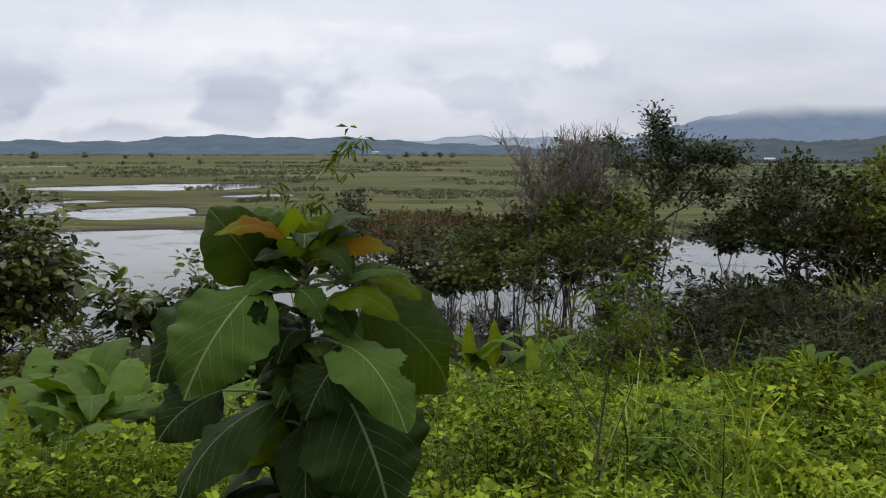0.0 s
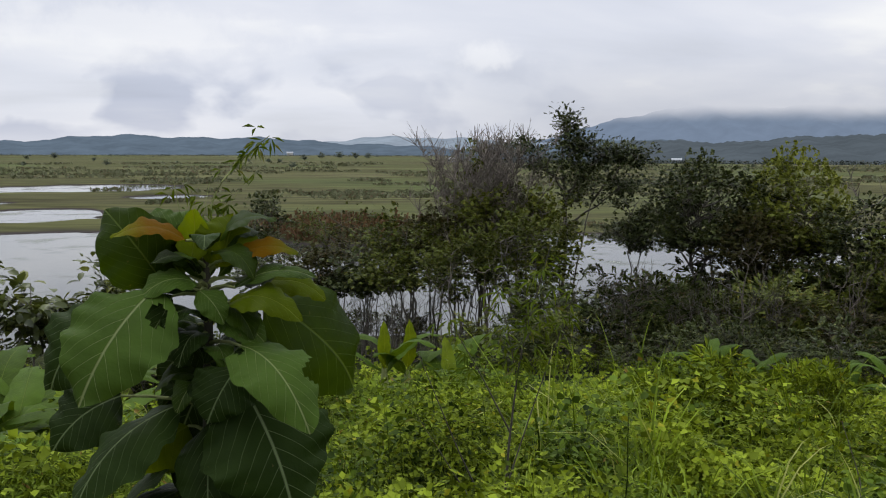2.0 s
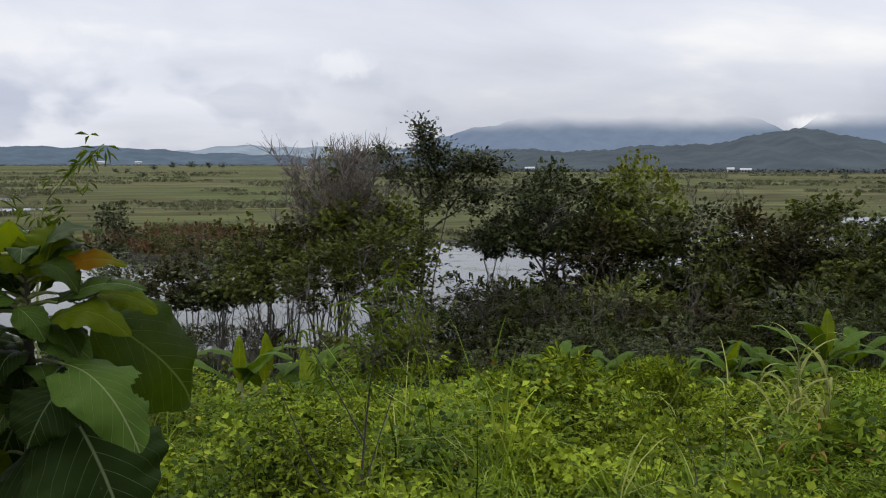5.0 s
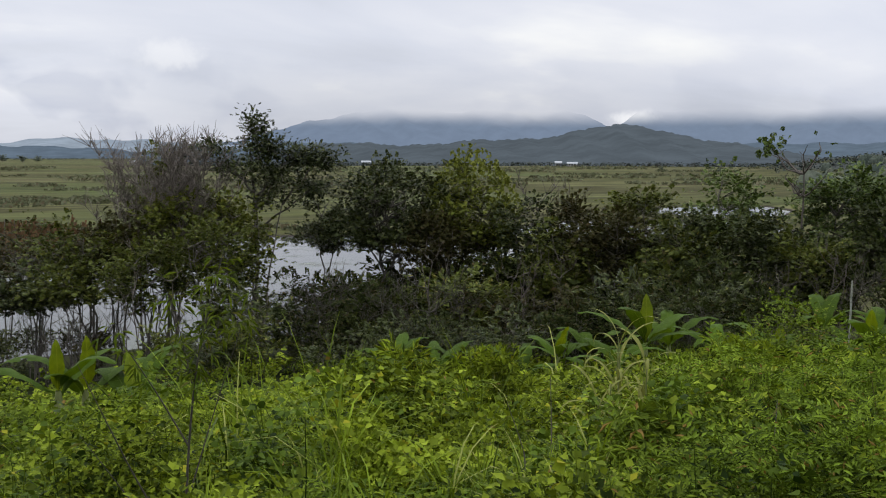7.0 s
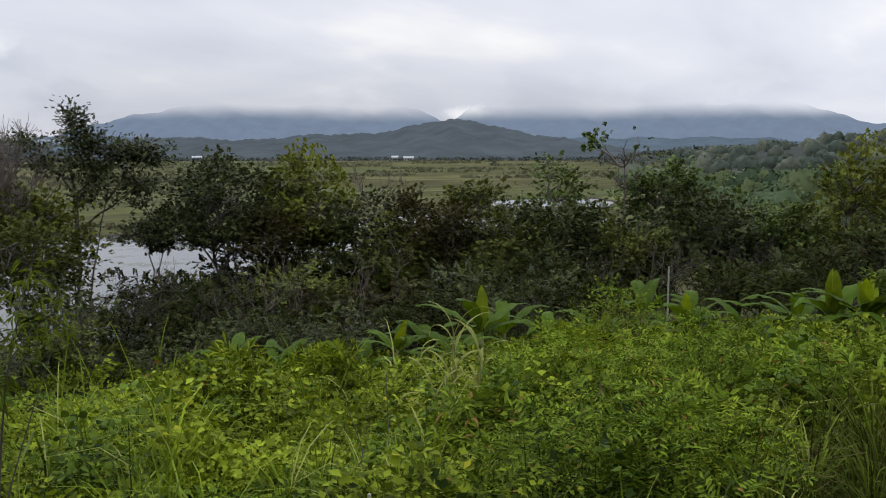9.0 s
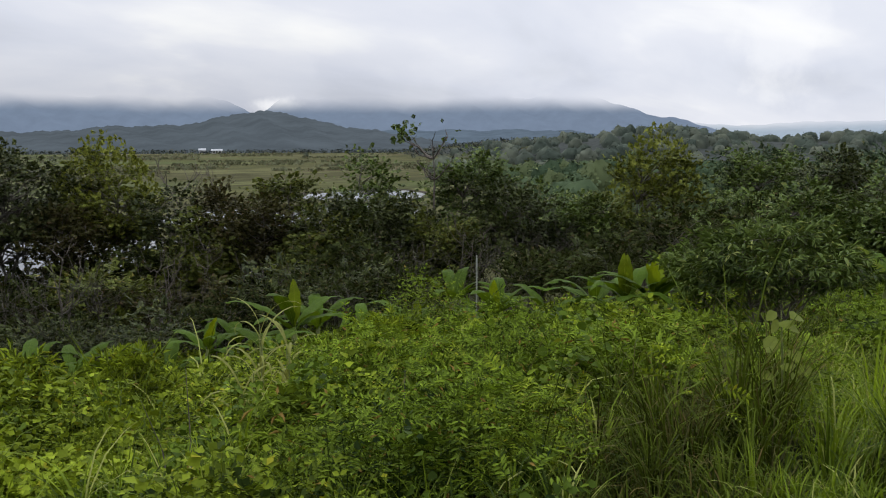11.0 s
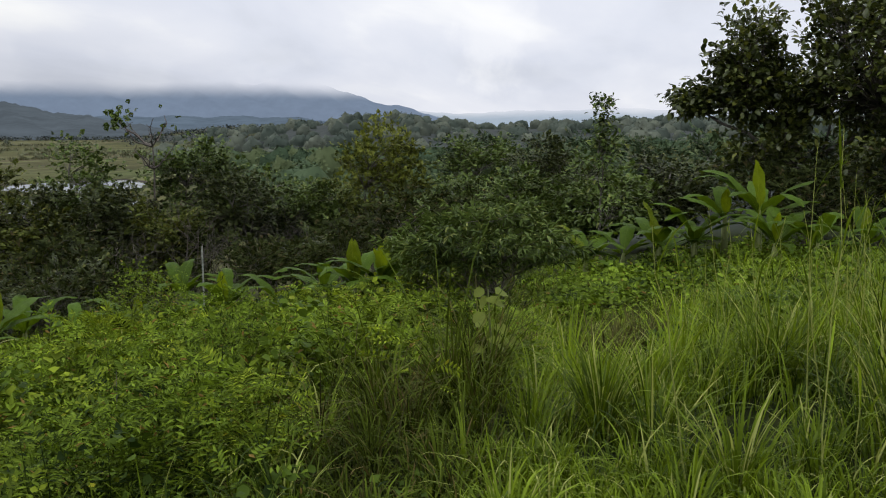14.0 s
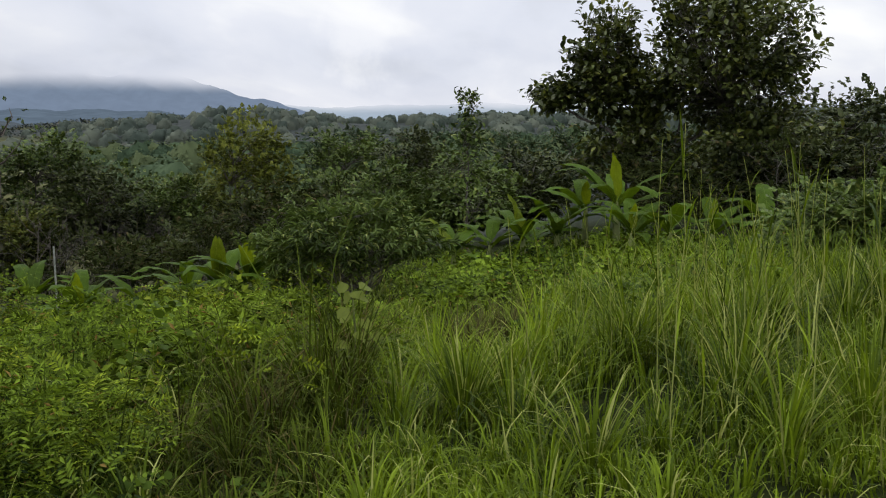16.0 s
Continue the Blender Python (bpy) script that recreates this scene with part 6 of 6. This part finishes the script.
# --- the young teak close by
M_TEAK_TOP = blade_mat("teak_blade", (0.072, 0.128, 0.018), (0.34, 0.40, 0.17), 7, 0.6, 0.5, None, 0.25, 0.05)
# olive copy: the tone of light through the blade is put into the colour
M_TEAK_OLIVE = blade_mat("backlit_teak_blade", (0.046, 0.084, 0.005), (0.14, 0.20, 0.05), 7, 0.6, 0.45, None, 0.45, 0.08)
# darker copy for lower and inner leaves: their shade is put into the colour
M_TEAK_DARK = blade_mat("shaded_teak_blade", (0.026, 0.048, 0.008), (0.24, 0.31, 0.14), 7, 0.6, 0.5, None, 0.10, 0.045)
M_TEAK_YOUNG = blade_mat("young_teak_blade", (0.17, 0.235, 0.008), (0.25, 0.31, 0.04), 6, 0.55, 0.45, None, 0.45, 0.04)
M_TEAK_ORANGE = blade_mat("orange_teak_blade", (0.16, 0.20, 0.012), (0.20, 0.15, 0.03), 6, 0.55, 0.6, (0.105, 0.052, 0.002), 0.25, 0.02)
M_TEAK_PALE = blade_mat("pale_teak_underside", (0.16, 0.19, 0.12), (0.26, 0.29, 0.20), 8, 0.55, 0.7, None, 0.2)

TEAK_AT = spot(-9.0, 2.55)
teak = thing("teak_sapling", TEAK_AT, "young teak plant with huge drooping leaves and orange-tinged shoots", "sapling")
rig = Matrix.Rotation(radians(9.0), 4, "Z")
stem = Soup()
tube(stem, [(0, 0, -0.2), (0.01, 0.01, 0.5), (-0.01, 0, 1.0), (0.0, 0, 1.45), (0.0, 0, 1.68)], [0.026, 0.023, 0.019, 0.013, 0.008], 8)
part("stem", stem.mesh("stem", M_TWIG, True), teak)


def teak_leaf(base, tip, half, face, mat, seed, arch=0.06, fold=0.15, holes=()):
    """A leaf from base to tip; half: half its width; face: where its upper side looks. Right, away, up from the stem's foot."""
    n = 30
    b, t = np.array(base, float), np.array(tip, float)
    s = np.linspace(0, 1, n)[:, None]
    face = np.array(face, float)
    way = unit((t - b)[None])[0]
    face = unit((face - way * (face @ way))[None])[0]
    path = b * (1 - s) + t * s + face * (4 * s * (1 - s)) * arch + face * (-(s ** 4)) * arch * 0.8
    u = s[:, 0]
    widths = half * (np.clip(np.sin(np.pi * np.clip((u - 0.01) / 0.99, 0, 1) ** 0.86), 0, 1) ** 0.72) + 0.004
    me = big_leaf_mesh("leaf", mat, path, np.tile(face, (n, 1)), widths, fold, half * 0.10, seed, cols=15, holes=holes, cup=0.28, ragged=0.03)
    ob = part("leaf", me, teak)
    ob.matrix_basis = rig
    stalk = Soup()
    root = np.array([0.0, 0.0, min(b[2] - 0.02 + 0.0, 1.66)])
    tube(stalk, bend(root, b, 0.01, 4), [0.008, 0.006, 0.005, 0.004], 5)
    part("stalk", stalk.mesh("stalk", M_STALK, True), ob)
    return ob


teak_leaf((-0.132, -0.1, 1.566), (-0.316, -0.32, 1.324), 0.142, (-0.25, -0.9, 0.45), M_TEAK_TOP, 400, 0.04, 0.12, [(0.24, 0.5, 0.09, 0.26)])
teak_leaf((-0.094, -0.08, 1.538), (-0.212, -0.22, 1.38), 0.066, (0.75, -0.5, 0.3), M_TEAK_DARK, 401, 0.02, 0.1)
teak_leaf((0.087, -0.15, 1.404), (0.25, -0.42, 1.257), 0.106, (0.3, -0.8, 0.55), M_TEAK_TOP, 402, 0.05, 0.18, [(0.12, -0.5, 0.07, 0.22), (0.62, 0.95, 0.09, 0.35)])
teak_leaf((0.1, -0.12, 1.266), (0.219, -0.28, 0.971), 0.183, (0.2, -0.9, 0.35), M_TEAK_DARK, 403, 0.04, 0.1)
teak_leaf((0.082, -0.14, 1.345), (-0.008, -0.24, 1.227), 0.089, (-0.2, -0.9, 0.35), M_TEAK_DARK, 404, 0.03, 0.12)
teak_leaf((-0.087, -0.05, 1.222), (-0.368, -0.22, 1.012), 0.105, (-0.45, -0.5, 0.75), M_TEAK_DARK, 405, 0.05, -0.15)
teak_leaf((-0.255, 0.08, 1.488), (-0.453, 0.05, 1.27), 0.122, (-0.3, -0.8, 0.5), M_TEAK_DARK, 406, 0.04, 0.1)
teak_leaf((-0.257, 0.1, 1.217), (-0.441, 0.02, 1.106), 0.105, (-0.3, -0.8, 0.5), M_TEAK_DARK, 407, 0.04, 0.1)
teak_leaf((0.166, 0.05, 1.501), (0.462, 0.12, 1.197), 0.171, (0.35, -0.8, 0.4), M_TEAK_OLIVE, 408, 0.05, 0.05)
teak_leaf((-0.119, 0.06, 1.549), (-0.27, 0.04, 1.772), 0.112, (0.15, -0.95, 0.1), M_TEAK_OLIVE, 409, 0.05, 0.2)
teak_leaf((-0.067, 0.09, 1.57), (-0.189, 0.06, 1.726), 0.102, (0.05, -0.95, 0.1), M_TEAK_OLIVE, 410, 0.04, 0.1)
teak_leaf((-0.055, -0.04, 1.688), (-0.241, -0.08, 1.723), 0.053, (-0.15, -0.35, 0.9), M_TEAK_ORANGE, 411, 0.03, 0.25)
teak_leaf((0.073, -0.03, 1.625), (0.25, -0.06, 1.664), 0.041, (0.1, -0.5, 0.85), M_TEAK_ORANGE, 412, 0.03, 0.25)
teak_leaf((-0.066, 0.05, 1.669), (-0.187, 0.1, 1.755), 0.061, (-0.2, -0.55, 0.75), M_TEAK_TOP, 413, 0.03, 0.2)
teak_leaf((-0.045, -0.03, 1.625), (-0.03, 0.0, 1.769), 0.049, (-0.3, -0.9, 0.1), M_TEAK_YOUNG, 414, -0.02, 0.35)
teak_leaf((0.032, 0.0, 1.604), (0.082, 0.04, 1.751), 0.087, (0.1, -0.95, 0.2), M_TEAK_YOUNG, 415, 0.03, 0.3)
teak_leaf((-0.001, 0.06, 1.6), (-0.119, 0.14, 1.759), 0.079, (-0.2, -0.7, 0.6), M_TEAK_TOP, 416, 0.03, 0.2)
teak_leaf((0.076, -0.06, 1.579), (0.217, -0.1, 1.604), 0.035, (0.1, 0.2, -0.9), M_TEAK_PALE, 417, 0.02, 0.3)
teak_leaf((0.078, -0.08, 1.556), (0.295, -0.12, 1.6), 0.041, (0.1, -0.35, 0.9), M_TEAK_TOP, 418, 0.03, 0.25)
teak_leaf((0.163, 0.0, 1.557), (0.34, -0.02, 1.516), 0.050, (0.2, -0.6, 0.75), M_TEAK_YOUNG, 419, 0.03, 0.2)
teak_leaf((0.062, -0.1, 1.516), (0.245, -0.2, 1.499), 0.062, (0.1, -0.5, 0.8), M_TEAK_YOUNG, 420, 0.04, 0.2)
teak_leaf((-0.019, -0.1, 1.553), (0.045, -0.16, 1.477), 0.041, (0.2, -0.85, 0.4), M_TEAK_TOP, 421, 0.02, 0.2)
teak_leaf((-0.024, -0.06, 1.567), (-0.174, -0.14, 1.561), 0.051, (-0.1, -0.5, 0.85), M_TEAK_TOP, 422, 0.03, 0.25)
teak_leaf((-0.066, 0.05, 1.127), (-0.205, 0.0, 1.024), 0.092, (-0.2, -0.8, 0.5), M_TEAK_YOUNG, 423, 0.03, 0.1)
teak_leaf((0.031, -0.05, 1.466), (0.154, -0.14, 1.417), 0.054, (0.2, -0.75, 0.55), M_TEAK_TOP, 424, 0.03, 0.2)
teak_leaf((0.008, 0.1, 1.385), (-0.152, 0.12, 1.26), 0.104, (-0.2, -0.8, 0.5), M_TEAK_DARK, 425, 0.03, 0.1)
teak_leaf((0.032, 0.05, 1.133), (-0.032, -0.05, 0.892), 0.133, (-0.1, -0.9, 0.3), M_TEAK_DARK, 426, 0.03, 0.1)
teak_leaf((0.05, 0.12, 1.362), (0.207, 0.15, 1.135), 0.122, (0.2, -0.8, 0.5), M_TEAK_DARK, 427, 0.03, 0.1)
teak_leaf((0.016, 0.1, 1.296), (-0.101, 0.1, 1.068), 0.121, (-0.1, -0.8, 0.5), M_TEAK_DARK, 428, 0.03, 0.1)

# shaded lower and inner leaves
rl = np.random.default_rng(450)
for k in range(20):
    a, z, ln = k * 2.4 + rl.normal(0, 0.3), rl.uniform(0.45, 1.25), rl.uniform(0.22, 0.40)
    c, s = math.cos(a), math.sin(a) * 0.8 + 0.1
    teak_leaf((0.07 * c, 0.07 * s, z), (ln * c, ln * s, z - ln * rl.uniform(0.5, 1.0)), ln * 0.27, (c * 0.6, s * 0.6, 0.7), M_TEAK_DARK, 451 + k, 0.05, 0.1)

# young inner leaves round the shoot
for k in range(44):
    a, z, ln = k * 2.4 + rl.normal(0, 0.3), rl.uniform(1.18, 1.68), rl.uniform(0.12, 0.21)
    c, s = math.cos(a), math.sin(a)
    rise = rl.uniform(-0.5, 0.7)
    # half take the shaded copy, to fill the dark round the stem
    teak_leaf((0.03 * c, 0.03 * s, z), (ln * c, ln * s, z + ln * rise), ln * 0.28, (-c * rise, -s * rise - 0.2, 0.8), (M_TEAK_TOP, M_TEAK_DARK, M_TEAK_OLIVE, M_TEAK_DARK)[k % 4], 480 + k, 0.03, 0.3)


# ---------------------------------------------------------------- slender plants
SLENDER = shape_spray(np.random.default_rng(8), 3, 0.10, 0.7)


def cane(at, label, name, category, stalks, mat_leaf, leaf, seed, mat_stalk=None, slim=1.0):
    """Thin canes: each stalk is a list of points from the foot and the share of it that bears leaves; narrow drooping leaves."""
    rng = np.random.default_rng(seed)
    ob = thing(name, at, label, category)
    crown = Soup()
    for pts, r0, bare, count in stalks:
        pts = np.array(pts, float)
        t = np.linspace(0, 1, 14)
        fine = np.stack([np.interp(t, np.linspace(0, 1, len(pts)), pts[:, k]) for k in range(3)], -1)
        fine[1:-1] = (fine[:-2] + 2 * fine[1:-1] + fine[2:]) / 4
        s = Soup()
        tube(s, fine, np.linspace(r0, r0 * 0.25, 14), 5)
        part("stalk", s.mesh("stalk", mat_stalk or M_STALK, True), ob)
        if count:
            q = bare + (1 - bare) * rng.random(count)
            where = np.stack([np.interp(q, t, fine[:, k]) for k in range(3)], -1)
            way = rng.normal(size=(count, 3)) * np.array([1, 1, 0.4]) + np.array([0, 0, -0.25])
            off = unit(way) * rng.uniform(0, 0.12, (count, 1))
            strew(crown, where + off, way + np.array([0, 0, -0.2]), np.array([0, 0, 1.0]) + rng.normal(0, 0.3, (count, 3)), leaf * rng.uniform(0.6, 1.2, count), leaf * slim, SLENDER)
    if crown.v:
        part("leaves", crown.mesh("leaves", mat_leaf), ob)
    return ob


# bamboo shoot that stands up behind the teak
cane(spot(-9.6, 5.0), "light green bamboo shoot with narrow drooping leaves", "bamboo_shoot", "bamboo",
     [([(0, 0, -0.1), (0.0, 0, 1.3), (0.03, 0, 2.25), (0.10, 0, 2.42), (0.28, 0, 2.60), (0.38, 0, 2.68)], 0.009, 0.66, 17), ([(0.0, 0, 1.6), (-0.09, 0, 2.1), (-0.15, 0, 2.44)], 0.005, 0.4, 13), ([(0.02, 0, 2.1), (0.1, 0, 2.2), (0.2, 0.05, 2.38)], 0.004, 0.3, 12), ([(0.0, 0, 1.9), (0.0, 0, 2.2), (0.04, 0.05, 2.42)], 0.004, 0.3, 8)], M_SPRIG, 0.12, 501)
# lanky stems on the open slope
cane(spot(9.5, 5.6), "lanky dark stems with sparse narrow leaves at their tops", "lanky_weed", "weed",
     [([(0, 0, -0.1), (0.02, 0, 0.5), (0.05, 0, 0.9), (0.11, 0, 1.4), (0.20, 0, 1.75), (0.30, 0, 2.1)], 0.011, 0.5, 40), ([(0, 0, 0.1), (-0.30, 0, 0.75), (-0.58, 0, 1.45)], 0.008, 0.8, 5), ([(0.05, 0, 0.85), (-0.15, 0.05, 1.25), (-0.42, 0.05, 1.72)], 0.007, 0.5, 12), ([(-0.15, 0, 0.3), (-0.40, 0.05, 0.7), (-0.58, 0.05, 1.0)], 0.005, 0.9, 2),
      ([(0.03, 0, 0.5), (0.22, 0.05, 1.05), (0.50, 0.05, 1.86)], 0.006, 0.65, 12), ([(0.09, 0, 1.2), (0.02, 0.05, 1.6), (-0.08, 0.05, 1.95)], 0.005, 0.3, 18), ([(0.12, 0, 1.45), (0.26, 0.05, 1.62), (0.36, 0.08, 1.72)], 0.004, 0.2, 14), ([(0.11, 0, 1.3), (0.02, -0.05, 1.4), (-0.06, -0.05, 1.55)], 0.004, 0.2, 10)],
     M_SPRIG, 0.11, 502, M_TWIG, 1.3)
# thin stems on the left of the grass
for k, (b, d, hgt) in enumerate(((32.2, 6.0, 1.1), (30.6, 6.4, 0.9), (45.5, 6.2, 0.9))):
    rr = np.random.default_rng(530 + k)
    cane(spot(b, d), "thin dark weed stalk with few leaves", "weed_stalk", "weed", [([(0, 0, -0.1), (0.02, 0, hgt * 0.5), (rr.normal(0, 0.08), 0, hgt)], 0.008, 0.5, 8)], M_SPRIG, 0.12, 540 + k, M_BARK)

# seedling with rounded leaves
M_SEEDLING = leaf_stuff("seedling_leaf", (0.13, 0.18, 0.02), (0.30, 0.36, 0.06), None, 0, 0.3, 0.5, 3.0, 0.08)
seedling = thing("seedling", spot(68.7, 6.1), "pale green seedling with round leaves in the grass", "seedling")
ss, rq = Soup(), np.random.default_rng(550)
tube(ss, [(0, 0, -0.05), (0.03, 0, 0.3), (-0.02, 0, 0.6), (-0.06, 0, 0.84)], [0.010, 0.009, 0.007, 0.004], 5)
part("stem", ss.mesh("stem", M_STALK, True), seedling)
for k in range(15):
    q, sl = k / 14, Soup()
    a = k * 2.4 + rq.normal(0, 0.3)
    reach = rq.uniform(0.03, 0.11) * (1.15 - 0.7 * q)
    at = np.array([[reach * math.cos(a), reach * math.sin(a), 0.36 + 0.46 * q + rq.normal(0, 0.01)]])
    strew(sl, at, np.array([[math.cos(a), math.sin(a), rq.uniform(-0.7, 0.2)]]), np.array([[-0.7, -0.3, 1.0]]) + rq.normal(0, 0.25, (1, 3)), rq.uniform(0.085, 0.125, 1), rq.uniform(0.10, 0.14, 1), BROAD)
    part("leaf", sl.mesh("leaf", M_SEEDLING), seedling)

# drooping-leaved small tree on the slope
for b, d, el, wd, sd, bn in ((69.0, 13, -4.4, 2.9, 561, 84), (64.6, 14, -5.9, 1.7, 563, 32)):
    bank_tree(b, d, el, wd, "small dark green tree with drooping slender leaflets", sd, M_TREE_GREEN, name="small_tree", boughs=bn, twigs=8, leaf=0.17, slim=0.8, shape=BUSHY, stems=4, trunk_r=0.035, clear=1.0, rz=0.75, bough_r=0.34, layered=0.4, droop=0.6, wild=0.3)



# tall seed stalks above the grass
def seed_stalk(r):
    b, d = r.uniform(81, 103), r.uniform(4.0, 9.0)
    s, h = Soup(), r.uniform(1.1, 1.7) * (1.0 if b > 86 else 0.8)
    tip = np.array([r.normal(0, 0.16), r.normal(0, 0.16), h])
    path = bend((0, 0, -0.05), tip, 0, 7, r, 0.012)
    tube(s, path, np.linspace(0.0055, 0.002, 7), 3)
    for k in range(5):
        ribbon(s, path[1 + k], r.uniform(0, 6.3), r.uniform(0.25, 0.5), 0.010, r.uniform(1.0, 1.4), r.uniform(0.3, 1.5))
    q = r.uniform(0.80, 1.0, 6)[:, None]
    strew(s, tip * q, r.normal(0, 0.2, (6, 3)) + np.array([0, 0, 1.0]), r.normal(size=(6, 3)), r.uniform(0.025, 0.05, 6), 0.006, SIMPLE)
    ob = new("grass_stalk", s.mesh("grass_stalk", M_GRASS))
    ob.location = spot(b, d)
    tagged(ob, "tall thin grass stalk with a pale seed head", "grass", "seed stalks")


rstalk = np.random.default_rng(570)
for k in range(44):
    seed_stalk(rstalk)


def post(bearing, dist, high, r, label):
    ob = thing("post", spot(bearing, dist), label, "post")
    bm = bmesh.new()
    bmesh.ops.create_cone(bm, cap_ends=True, segments=10, radius1=r, radius2=r * 0.92, depth=high + 0.2)
    bmesh.ops.translate(bm, verts=bm.verts, vec=(0, 0, (high - 0.2) / 2))
    bmesh.ops.bevel(bm, geom=[e for e in bm.edges if all(v.co.z > high - 0.05 for v in e.verts)], offset=r * 0.25, segments=2, affect="EDGES")
    me = bpy.data.meshes.new("shaft")
    bm.to_mesh(me)
    me.materials.append(M_POST)
    part("shaft", me, ob)


post(20.6, 3.2, 0.72, 0.012, "short pale marker post among the weeds")
post(31.1, 4.2, 0.60, 0.010, "short pale marker post among the grass")
post(50.4, 24, 2.1, 0.024, "thin grey post standing among banana plants")
